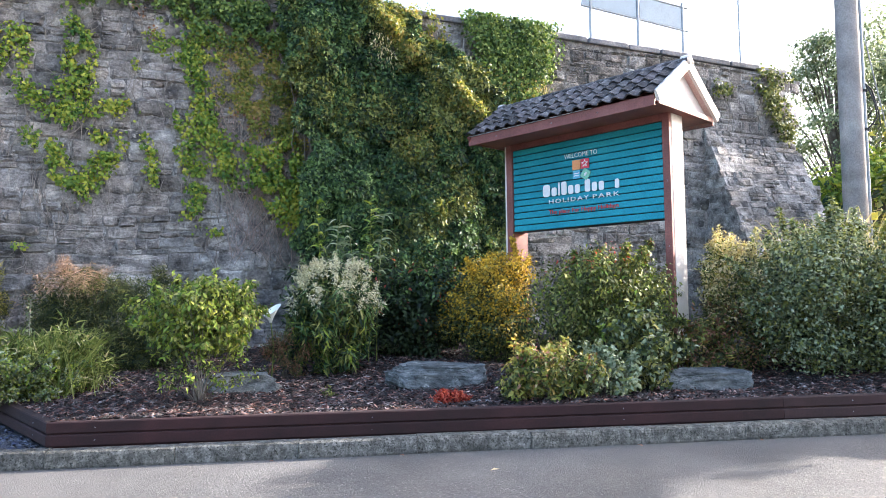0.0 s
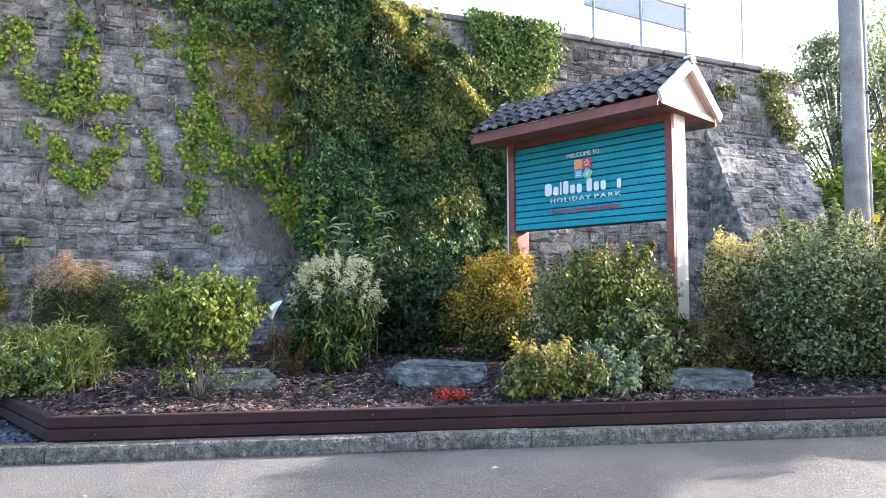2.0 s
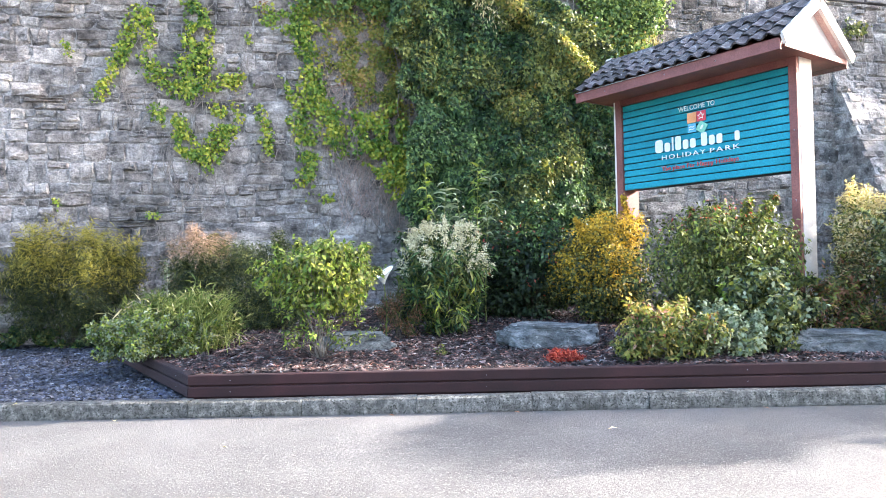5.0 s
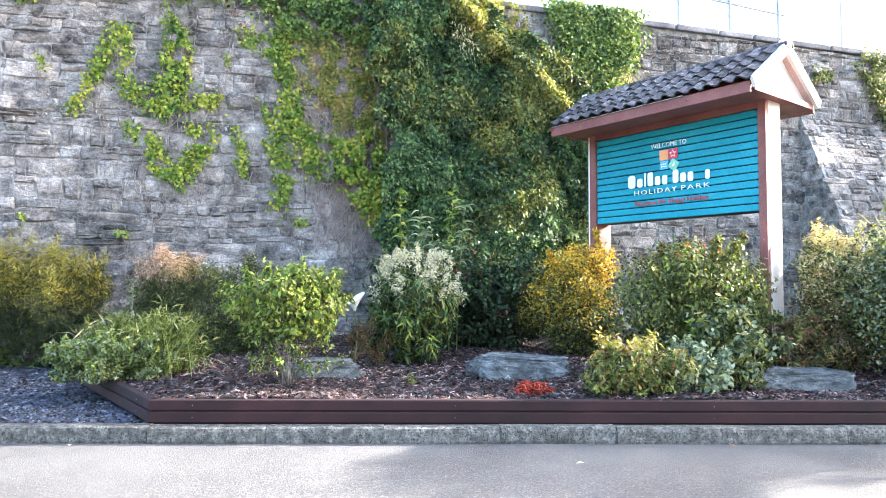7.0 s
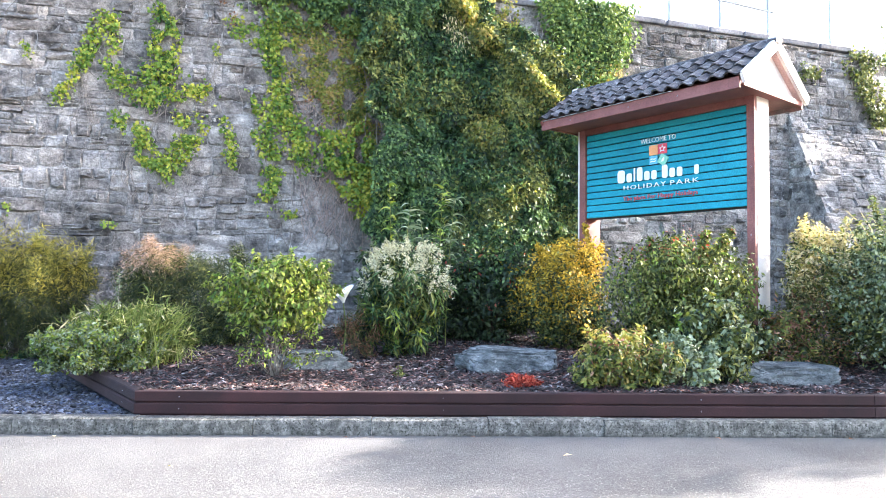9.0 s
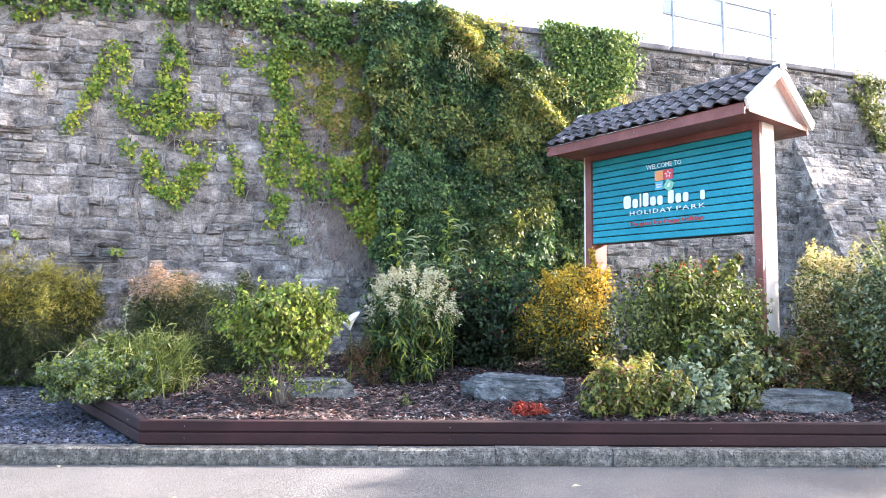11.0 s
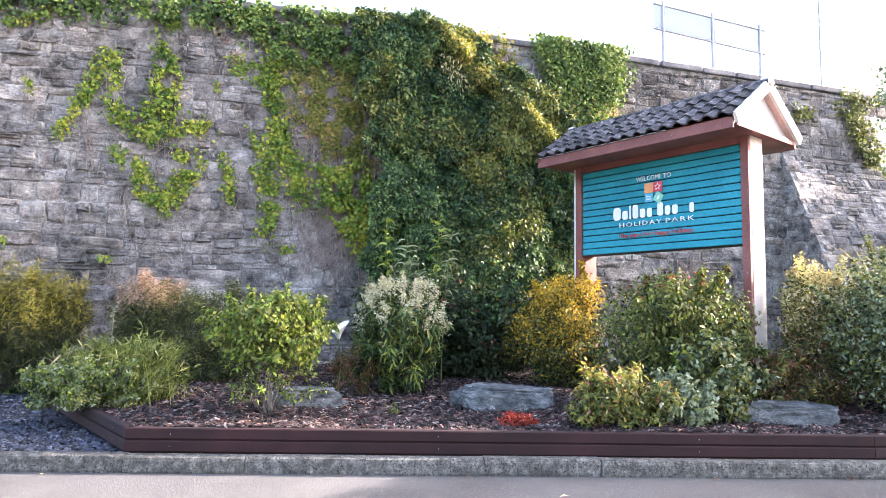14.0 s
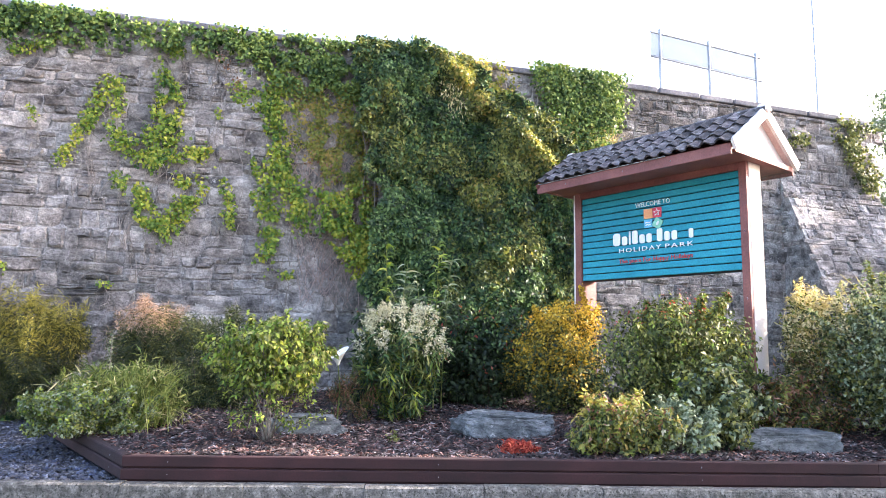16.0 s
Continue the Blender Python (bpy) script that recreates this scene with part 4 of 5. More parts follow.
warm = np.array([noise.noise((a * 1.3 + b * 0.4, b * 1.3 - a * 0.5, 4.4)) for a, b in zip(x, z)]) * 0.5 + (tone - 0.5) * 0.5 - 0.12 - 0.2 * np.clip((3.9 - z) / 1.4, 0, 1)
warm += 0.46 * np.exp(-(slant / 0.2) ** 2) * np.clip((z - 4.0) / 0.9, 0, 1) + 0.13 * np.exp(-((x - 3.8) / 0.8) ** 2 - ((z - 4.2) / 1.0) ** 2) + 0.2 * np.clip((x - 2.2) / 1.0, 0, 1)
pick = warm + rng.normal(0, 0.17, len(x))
for low, high, size_, mat, plabel in ((-9, -0.02, 0.078, LEAF_IVY, ""), (-0.02, 0.26, 0.076, LEAF_CURTAIN, ""), (0.26, 0.5, 0.074, LEAF_MID, "lighter green leaves"), (0.5, 9, 0.07, LEAF_CREEPER, "yellow leaves colouring in the sunlit ridge and flank")):
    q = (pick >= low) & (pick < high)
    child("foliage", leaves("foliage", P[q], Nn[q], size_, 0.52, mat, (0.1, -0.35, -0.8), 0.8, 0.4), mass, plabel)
paths = []
for i in range(30):
    sx = random.uniform(1.6, 4.7)
    n = 9
    xs_ = np.linspace(sx, sx + random.uniform(-0.6, 0.6), n) + rng.normal(0, 0.04, n)
    zs_ = np.linspace(0.35, random.uniform(3.5, 5.8), n)
    paths.append((np.stack([xs_, wall_y(xs_) - 0.1 - rng.uniform(0, 0.1, n), zs_], 1), np.linspace(0.02, 0.006, n)))
for dx in (0, 0.06, -0.05, 0.11):
    xs_ = 2.55 + dx + np.linspace(0, 0.25, 8) + rng.normal(0, 0.02, 8)
    zs_ = np.linspace(6.05, 5.1, 8)
    paths.append((np.stack([xs_, wall_y(xs_) - 0.42 - 0.05 * np.sin(np.arange(8)), zs_], 1), np.linspace(0.006, 0.009, 8)))
for q in paths:
    v, f = tubes([q], 5)
    child("vine", tri_mesh("vine", v, f, M_VINE), mass, "bare brown vine")

# straw-dry streak high in the thicket
k = 420
t = rng.random(k)
x = 2.42 + 0.45 * t + rng.normal(0, 0.06 + 0.05 * t, k)
z = 6.05 - 1.15 * t + rng.normal(0, 0.05, k)
P = np.stack([x, wall_y(x) - 0.35 - 0.15 * t + rng.normal(0, 0.04, k), z], 1)
child("foliage", leaves("foliage", P, np.tile(FACE, (k, 1)), 0.07, 0.25, LEAF_STRAW, (0.2, 0, -0.9), 0.5), mass, "dry straw-coloured leaves")

# dry grass rooted in the wall beside the ivy sheet
tuft = empty("dry_grass_tuft", 5.72, float(wall_y(5.72)), 4.7, "dry straw grass tuft rooted in the wall", "grass", "climbers on the wall")
k = 46
root = np.stack([5.7 + rng.normal(0, 0.06, k), np.full(k, wall_y(5.72) - 0.02), 4.7 + rng.normal(0, 0.05, k)], 1)
tip = root + np.stack([rng.normal(0.0, 0.12, k), -0.1 - 0.15 * rng.random(k), rng.uniform(0.15, 0.5, k)], 1)
child("grass_foliage", blades("grass_foliage", root, tip, 0.04, 0.008, LEAF_STRAW), tuft)

# ---- shrubs ----
def lobes_in(rx, ry, z0, z1, n, r, body=1.0):
    """Centres and radii of the uneven clumps that make up a crown."""
    out = []
    for i in range(n):
        a = 2 * math.pi * (i * 0.618 + r.uniform(-0.15, 0.15))
        h = (i + 0.5) / n
        s = math.sqrt(max(0.12, 1 - abs(2 * h - 1) ** 3.6)) * r.uniform(0.35, 0.98)
        rad = min(rx, (z1 - z0) / 2) * r.uniform(0.2, 0.42) * body
        out.append((rx * s * math.cos(a), ry * s * math.sin(a), z0 + rad * 0.6 + (z1 - z0 - 1.3 * rad) * h * r.uniform(0.86, 1.04), rad))
    return out


def shrub(name, label, x, y, rx, ry, z0, z1, size, aspect, count, mats, seed, lobes=14, lean=(0, 0, -0.2), spread=1.0, category="shrub", stems=8, stem_r=0.012, group="shrubs in the bed", shoots=1.0, stem_mat=M_WOOD, body=1.0, splay=0.1):
    """mats: (material, share, lowest, highest, label) - share of the leaves and the part of the height that they keep to."""
    r = random.Random(seed)
    size, count = size * 0.95, int(count * 1.2)
    base = float(bed_z(x, y)) - 0.02 if x > left_edge(y) else 0.11
    e = empty(name, x, y, base, label, category, group)
    L = lobes_in(rx, ry, z0, z1, int(lobes * 1.5), r, body)
    wts = np.array([l[3] ** 2 for l in L])
    mid = np.array([0, 0, (z0 + z1) / 2 - 0.15 * (z1 - z0)])
    # shoots that break the outline
    S0, S1 = [], []
    for i in range(int(lobes * 3 * shoots)):
        l = L[r.randrange(len(L))]
        c = np.array(l[:3])
        d = c - mid
        d = d / (np.linalg.norm(d) + 1e-6) + np.array([r.uniform(-0.6, 0.6), r.uniform(-0.6, 0.6), r.uniform(0.0, 0.9)])
        d = d / (np.linalg.norm(d) + 1e-6)
        S0.append(c)
        S1.append(c + d * (l[3] * r.uniform(1.0, 1.75) + size * 0.6))
    S0, S1 = np.array(S0).reshape(-1, 3), np.array(S1).reshape(-1, 3)
    for mat, share, low, high, plabel in mats:
        k = int(count * share)
        ks = int(k * 0.3) if len(S0) else 0
        k -= ks
        i = rng.choice(len(L), k, p=wts / wts.sum())
        C = np.array([l[:3] for l in L])[i]
        R = np.array([l[3] for l in L])[i][:, None]
        D = unit(rng.normal(0, 1, (k, 3)))
        Q = C + D * R * (0.35 + 0.72 * rng.random((k, 1)) ** 0.7)
        if ks:
            j = rng.integers(0, len(S0), ks)
            t = rng.uniform(0.35, 1.0, ks)[:, None]
            Q = np.concatenate([Q, S0[j] * (1 - t) + S1[j] * t + rng.normal(0, size * 0.28, (ks, 3))])
            D = np.concatenate([D, unit(S1[j] - S0[j]) * 0.5 + rng.normal(0, 0.5, (ks, 3))])
        n = len(Q)
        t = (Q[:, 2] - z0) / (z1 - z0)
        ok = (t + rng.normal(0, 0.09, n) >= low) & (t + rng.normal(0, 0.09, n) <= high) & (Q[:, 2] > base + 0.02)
        Q, D = Q[ok], D[ok]
        P = Q + np.array([x, y, 0.0])
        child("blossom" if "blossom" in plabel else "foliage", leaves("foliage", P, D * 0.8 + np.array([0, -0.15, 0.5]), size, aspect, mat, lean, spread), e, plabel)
    for i in range(stems):
        l = L[i * len(L) // max(1, stems)]
        b = np.array([x + r.uniform(-splay, splay) * rx, y + r.uniform(-splay, splay) * ry, base])
        c = np.array([x + l[0], y + l[1], l[2]])
        m = b * 0.5 + c * 0.5 + np.array([(c[0] - b[0]) * -0.15, 0, 0.05])
        s = np.linspace(0, 1, 6)[:, None]
        paths = [((1 - s) ** 2 * b + 2 * s * (1 - s) * m + s * s * c, np.linspace(stem_r, stem_r * 0.4, 6))]
        for _ in range(2):
            c2 = c + np.array([r.uniform(-1, 1), r.uniform(-1, 1), r.uniform(0, 1)]) * l[3]
            paths.append((np.array([m * 0.4 + c * 0.6, (m * 0.4 + c * 0.6) * 0.4 + c2 * 0.6, c2]), np.array([stem_r * 0.5, stem_r * 0.35, stem_r * 0.2])))
        v, f = tubes(paths, 5)
        child("stem", tri_mesh("stem", v, f, stem_mat), e, "thin branching stem")
    return e


# LEAF_DARK bands put the shade of hollows and crown feet into leaf colour
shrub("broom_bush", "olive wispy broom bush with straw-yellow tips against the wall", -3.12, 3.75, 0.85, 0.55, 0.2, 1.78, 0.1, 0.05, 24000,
      [(LEAF_OLIVE, 0.5, 0, 0.85, ""), (LEAF_BROOM, 0.6, 0.5, 1.1, "yellow upright tips"), (LEAF_DARK, 0.4, 0, 0.6, "dark twigs colouring in the inner shade")], 1, 22, (0, 0, 1.2), 0.7, body=1.15)
shrub("broom_bush", "olive broom bush beside slate chippings", -4.9, 3.5, 0.9, 0.55, 0.15, 1.5, 0.1, 0.05, 13000,
      [(LEAF_OLIVE, 0.8, 0, 1.1, ""), (LEAF_BROOM, 0.25, 0.6, 1.1, "yellow upright tips")], 2, 16, (0, 0, 1.2), 0.7)
shrub("catmint_plant", "low grey-green catmint spilling over the timber edging", -0.88, 1.32, 0.62, 0.40, 0.24, 0.80, 0.035, 0.6, 13500,
      [(LEAF_GREY, 0.42, 0, 1.1, ""), (LEAF_LIME, 0.32, 0.25, 1.1, "yellow-green tips"), (LEAF_MID, 0.45, 0, 0.9, "")], 3, 26, category="plant")
shrub("plume_shrub", "brownish shrub with dry pink plumes against the wall", -1.22, 3.3, 0.44, 0.4, 0.4, 1.70, 0.07, 0.07, 17000,
      [(LEAF_PINKDRY, 0.5, 0.66, 1.1, "dry pink plume blossom"), (LEAF_OLIVE, 0.5, 0, 0.8, ""), (LEAF_DARK, 0.4, 0, 0.65, "")], 4, 18, (0.5, 0, 0.5), 0.9, body=1.3)
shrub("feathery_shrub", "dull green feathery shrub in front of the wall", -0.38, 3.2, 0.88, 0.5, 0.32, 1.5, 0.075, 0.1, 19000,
      [(LEAF_OLIVE, 0.45, 0, 1.1, ""), (LEAF_MID, 0.2, 0, 1.1, "green needles"), (LEAF_DARK, 0.65, 0, 1.0, "dark needles colouring in the inner shade")], 5, 26, (0, 0, 0.5), 0.9, body=1.15)
shrub("green_shrub", "bright lime-green round shrub on slender bare stems", 0.9, 0.85, 0.50, 0.46, 0.74, 1.43, 0.05, 0.5, 10500,
      [(LEAF_LIME, 0.55, 0.05, 1.1, ""), (LEAF_MID, 0.5, 0, 1.0, "")], 62, 40, (0, 0, -0.9), 0.7, shoots=0.6, body=1.1, stems=15, stem_r=0.0045, stem_mat=M_TWIG, splay=0.08)
shrub("low_sprigs", "thin yellow-green sprigs under a round shrub", 0.9, 0.9, 0.5, 0.42, 0.42, 0.85, 0.046, 0.45, 620, [(LEAF_LIME, 0.6, 0, 1.1, ""), (LEAF_OLIVE, 0.4, 0, 1.1, "")], 61, 14, (0, 0, -0.5), 1.0, stems=14, stem_r=0.006)
cream = shrub("cream_flowered_shrub", "leafy shrub topped with feathery cream flower plumes", 2.02, 2.65, 0.47, 0.42, 0.40, 1.54, 0.125, 0.19, 5600,
              [(LEAF_IVY, 0.45, 0, 1.0, ""), (LEAF_MID, 0.45, 0, 1.05, ""), (LEAF_LIME, 0.26, 0.05, 0.5, "yellow-green lower leaves"), (LEAF_DARK, 0.25, 0, 0.6, "")], 7, 22, (0, -0.3, -0.8), 0.7)
r = random.Random(77)
plume_p = []
for i in range(64):
    a, h = r.uniform(0, 2 * math.pi), r.random() ** 0.7
    w = 0.46 * math.sqrt(max(0.08, 1 - (h * 0.95) ** 2))
    c = np.array([2.04 + w * math.cos(a), 2.60 + 0.85 * w * math.sin(a), 0.98 + 0.58 * h])
    d = unit(np.array([0.6 * math.cos(a), 0.6 * math.sin(a), 0.8]) + np.array([r.uniform(-0.4, 0.4), r.uniform(-0.4, 0.4), r.uniform(-0.3, 0.2)]))
    n = 70
    t = rng.random(n)
    plume_p.append(c + d * (t * 0.17)[:, None] + rng.normal(0, 1, (n, 3)) * (0.034 * (1.05 - t))[:, None])
P = np.concatenate(plume_p)
child("blossom", leaves("blossom", P, rng.normal(0, 1, P.shape) + np.array([0, -0.3, 0.6]), 0.038, 0.3, LEAF_CREAM), cream, "feathery cream flower plumes")
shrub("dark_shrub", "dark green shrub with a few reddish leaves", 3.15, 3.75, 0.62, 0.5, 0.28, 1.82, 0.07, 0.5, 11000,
      [(LEAF_IVY, 0.4, 0.55, 1.1, ""), (LEAF_DARK, 0.8, 0, 0.8, "dark leaves colouring in the lower shade"), (LEAF_REDTIP, 0.012, 0.3, 1.0, "scattered red leaves")], 8, 22, (0, 0, -0.6), 0.8, body=1.15)
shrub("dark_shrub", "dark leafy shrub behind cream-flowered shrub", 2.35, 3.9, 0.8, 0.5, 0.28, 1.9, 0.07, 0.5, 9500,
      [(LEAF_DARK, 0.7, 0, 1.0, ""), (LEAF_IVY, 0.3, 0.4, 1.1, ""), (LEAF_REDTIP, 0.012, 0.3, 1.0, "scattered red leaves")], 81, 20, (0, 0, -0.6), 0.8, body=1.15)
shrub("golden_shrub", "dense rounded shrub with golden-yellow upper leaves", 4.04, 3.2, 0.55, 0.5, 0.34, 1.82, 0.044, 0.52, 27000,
      [(LEAF_GOLD, 0.8, 0.3, 1.1, "golden-yellow leaves"), (LEAF_MID, 0.5, 0, 0.6, ""), (LEAF_OLIVE, 0.3, 0.1, 0.8, ""), (LEAF_DARK, 0.3, 0, 0.5, "dark leaves colouring in the lower shade")], 9, 34, (0, 0, 0.2), 1.0, shoots=0.2, body=1.2)
# the lime share paints sunlight onto the upper leaves
shrub("red_tipped_shrub", "large-leaved green shrub with red young tips before the sign", 4.98, 1.85, 0.80, 0.55, 0.40, 1.76, 0.056, 0.44, 22000,
      [(LEAF_MID, 0.75, 0, 1.1, ""), (LEAF_OLIVE, 0.2, 0, 1.1, "dull olive leaves"), (LEAF_LIME, 0.14, 0.35, 1.1, "yellow-green leaves colouring in the sunlit top"), (LEAF_REDTIP, 0.09, 0.86, 1.2, "red young leaves"), (LEAF_DARK, 0.12, 0, 0.5, "")], 27, 40, (0, -0.2, -0.8), 0.7, shoots=0.2, body=1.15)
shrub("dark_leaved_shrub", "dark green shrub with broad leaves near the edging", 5.02, 0.95, 0.36, 0.34, 0.3, 1.1, 0.056, 0.6, 4600,
      [(LEAF_DARK, 0.25, 0, 1.0, ""), (LEAF_MID, 0.55, 0.0, 1.1, ""), (LEAF_GREY, 0.2, 0.0, 1.1, "")], 11, 12, (0, -0.2, -0.6), 0.7)
shrub("low_shrub", "low yellow-green shrub with bronze tips over the edging", 3.98, 0.55, 0.46, 0.3, 0.27, 0.78, 0.055, 0.42, 4600,
      [(LEAF_OLIVE, 0.2, 0.0, 0.8, ""), (LEAF_RUSSET, 0.1, 0.3, 1.1, ""), (LEAF_CREEPER, 0.5, 0.15, 1.1, "bronze and yellow tips"), (LEAF_MID, 0.35, 0, 0.8, ""), (LEAF_STRAW, 0.06, 0.5, 1.1, "pale tips")], 12, 24, (0, -0.3, -0.6), 0.8, body=1.2)
shrub("grey_leaved_plant", "low grey-green mounded plant beside a yellow-green shrub", 4.52, 0.6, 0.34, 0.3, 0.27, 0.76, 0.05, 0.55, 3000,
      [(LEAF_GREY, 0.8, 0, 1.1, ""), (LEAF_MID, 0.25, 0, 0.6, "")], 13, 12, category="plant")
shrub("lime_sprig", "bright lime-green sprig between darker shrubs", 4.68, 0.95, 0.09, 0.09, 0.5, 0.98, 0.055, 0.55, 240, [(LEAF_LIME, 1.0, 0, 1.1, "")], 14, 6, category="plant", stems=4, stem_r=0.005)
shrub("straw_shrub", "pale straw-coloured shrub beside the sign post", 6.56, 1.85, 0.42, 0.42, 0.32, 1.92, 0.05, 0.4, 14000,
      [(LEAF_STRAW, 0.6, 0.45, 1.1, "pale straw blossom"), (LEAF_OLIVE, 0.5, 0, 0.8, ""), (LEAF_CREEPER, 0.25, 0.1, 0.9, ""), (LEAF_RUSSET, 0.2, 0, 0.5, "brown lower leaves")], 15, 30, (0, 0, 0.5), 0.9, shoots=0.7)
shrub("large_green_bush", "large grey-green dense bush beside the timber edging", 7.5, 1.5, 1.05, 0.95, 0.32, 2.02, 0.046, 0.55, 46000,
      [(LEAF_MID, 0.45, 0, 1.1, ""), (LEAF_GREY, 0.6, 0, 1.1, "grey-green leaves"), (LEAF_DARK, 0.2, 0, 0.9, "")], 16, 60, (0, 0, -0.2), 1.0, stems=12, shoots=0.4, body=1.25)
shrub("large_green_bush", "broad green bush along the timber edging", 9.4, 1.5, 1.2, 0.95, 0.32, 1.9, 0.065, 0.55, 14000,
      [(LEAF_MID, 0.7, 0, 1.1, ""), (LEAF_DARK, 0.3, 0, 0.8, "")], 17, 28, stems=10)

shrub("russet_plant", "low russet and green plant at the sign post foot", 5.98, 1.62, 0.3, 0.25, 0.3, 1.0, 0.07, 0.3, 1800,
      [(LEAF_RUSSET, 0.3, 0, 1.1, ""), (LEAF_OLIVE, 0.5, 0, 1.1, ""), (LEAF_CREEPER, 0.3, 0.2, 1.1, "")], 33, 12, (0, 0, 0.4), 0.9, category="plant", stems=5, stem_r=0.005)

# spiky strap leaves above the large bush
spiky = empty("strap_leaved_plant", 8.9, 3.0, 0.35, "strap-leaved plant with arching yellow-green blades", "plant", "shrubs in the bed")
k = 170
a = rng.uniform(0, 2 * math.pi, k)
root = np.array([8.75, 2.95, 0.4]) + rng.normal(0, 0.12, (k, 3)) * np.array([2.5, 1, 0.3])
tip = root + np.stack([np.cos(a) * rng.uniform(0.4, 1.3, k), np.sin(a) * rng.uniform(0.3, 0.9, k), rng.uniform(1.2, 1.85, k)], 1)
child("grass_foliage", blades("grass_foliage", root, tip, 0.18, 0.014, LEAF_STRAW), spiky)

# ornamental grass
grass = empty("grass_tuft", -0.62, 1.65, 0.3, "tuft of arching yellow-green ornamental grass", "grass", "shrubs in the bed")
k = 1200
root = np.stack([-0.65 + rng.normal(0, 0.17, k), 1.65 + rng.normal(0, 0.14, k), 0.3 + 0 * rng.random(k)], 1)
a, rr = rng.uniform(0, 2 * math.pi, k), rng.uniform(0.1, 0.62, k)
tip = root + np.stack([np.cos(a) * rr, np.sin(a) * rr * 0.8, rng.uniform(0.1, 0.66, k)], 1)
child("grass_foliage", blades("grass_foliage", root, tip, 0.08, 0.0058, LEAF_GRASS), grass)
k = 26
root = np.stack([-0.65 + rng.normal(0, 0.15, k), 1.6 + rng.normal(0, 0.1, k), 0.3 + 0 * rng.random(k)], 1)
a = rng.uniform(0, 2 * math.pi, k)
tip = root + np.stack([np.cos(a) * 0.8, np.sin(a) * 0.5, rng.uniform(0.0, 0.35, k)], 1)
child("dry_grass_foliage", blades("dry_grass_foliage", root, tip, 0.3, 0.004, LEAF_STRAW), grass, "dry arching blades")
shrub("feathery_plant", "mound of narrow yellow-green leaves among the grass", -0.72, 1.6, 0.5, 0.36, 0.28, 0.92, 0.12, 0.12, 3200, [(LEAF_GRASS, 0.6, 0, 1.1, ""), (LEAF_MID, 0.45, 0, 0.9, ""), (LEAF_STRAW, 0.06, 0.3, 1.0, "dry straw leaves")], 31, 16, (0, 0, 0.8), 0.9, category="plant", stems=6, stem_r=0.005)
spike = empty("flower_spike", -0.95, 1.85, 0.3, "single slender pale flower spike above the grass", "plant", "shrubs in the bed")
v, f = tubes([(np.array([(-0.95, 1.85, 0.3), (-0.95, 1.86, 0.9), (-0.945, 1.86, 1.24)]), [0.006, 0.005, 0.003])], 5)
child("stalk", tri_mesh("stalk", v, f, M_VINE), spike)
zz = np.repeat(np.linspace(0.92, 1.24, 9), 7)
P = np.stack([-0.947 + 0 * zz, 1.86 + 0 * zz, zz], 1) + rng.normal(0, 0.008, (len(zz), 3))
child("blossom", leaves("blossom", P, rng.normal(0, 1, (len(zz), 3)), 0.026, 0.7, LEAF_GREY), spike, "pale whorls of buds")

# fern-like green cover at the far bush's foot
shrub("ground_ivy", "low dark green ground cover at the wall foot", -3.7, 3.85, 1.3, 0.28, 0.1, 0.38, 0.06, 0.8, 2600, [(LEAF_IVY, 0.7, 0, 1.2, ""), (LEAF_MID, 0.3, 0, 1.2, "")], 18, 26, category="plant", stems=0)

# tall leafy stems
for sx, sy, top, bend, sd in ((1.84, 3.2, 2.44, -0.05, 1), (1.95, 3.25, 2.2, 0.12, 2), (2.42, 3.15, 2.50, 0.05, 3), (2.52, 3.2, 2.25, 0.1, 4), (2.3, 3.25, 2.05, -0.12, 5)):
    r = np.random.default_rng(sd)
    e = empty("tall_leafy_stem", sx, sy, 0.35, "tall upright stem with long drooping lance leaves", "plant", "tall stems")
    n = 10
    t = np.linspace(0, 1, n)
    pts = np.stack([sx + bend * t * t, sy + 0.03 * np.sin(t * 4), 0.35 + (top - 0.35) * t], 1)
    v, f = tubes([(pts, np.linspace(0.009, 0.003, n))], 5)
    child("stalk", tri_mesh("stalk", v, f, LEAF_MID), e)
    k = 46
    q = r.uniform(0.3, 1, k) ** 0.8
    root = np.stack([np.interp(q, t, pts[:, i]) for i in range(3)], 1)
    a = r.uniform(0, 2 * math.pi, k)
    ln = 0.11 + 0.09 * r.random(k)
    tip = root + np.stack([np.cos(a) * ln, np.sin(a) * ln, 0.04 - 0.14 * r.random(k)], 1)
    child("foliage", blades("foliage", root, tip, 0.045, 0.018, LEAF_LIME if sd in (1, 3) else LEAF_GREY, 4), e)

# white trumpet flower
calla = empty("trumpet_flower", 1.36, 2.2, 0.33, "single white trumpet flower on a green stem", "flower")
v, f = tubes([(np.array([(1.36, 2.2, 0.33), (1.38, 2.2, 0.7), (1.35, 2.19, 0.97)]), [0.008, 0.007, 0.008])], 6)
child("stalk", tri_mesh("stalk", v, f, LEAF_MID), calla)
V, F, n = [], [], 14
for j in range(6):
    s = j / 5
    for i in range(n):
        a = 2 * math.pi * i / n
        rad = 0.014 + 0.08 * s ** 1.4
        V.append((1.35 + rad * math.cos(a) + 0.02 * s, 2.19 + rad * math.sin(a) - 0.02 * s, 0.95 + 0.14 * s + 0.065 * s * math.cos(a - 0.6)))
for j in range(5):
    for i in range(n):
        F.append((j * n + i, j * n + (i + 1) % n, (j + 1) * n + (i + 1) % n, (j + 1) * n + i))
child("petal", mesh_from("petal", V, F, M_PETAL, True), calla, "white funnel petal")
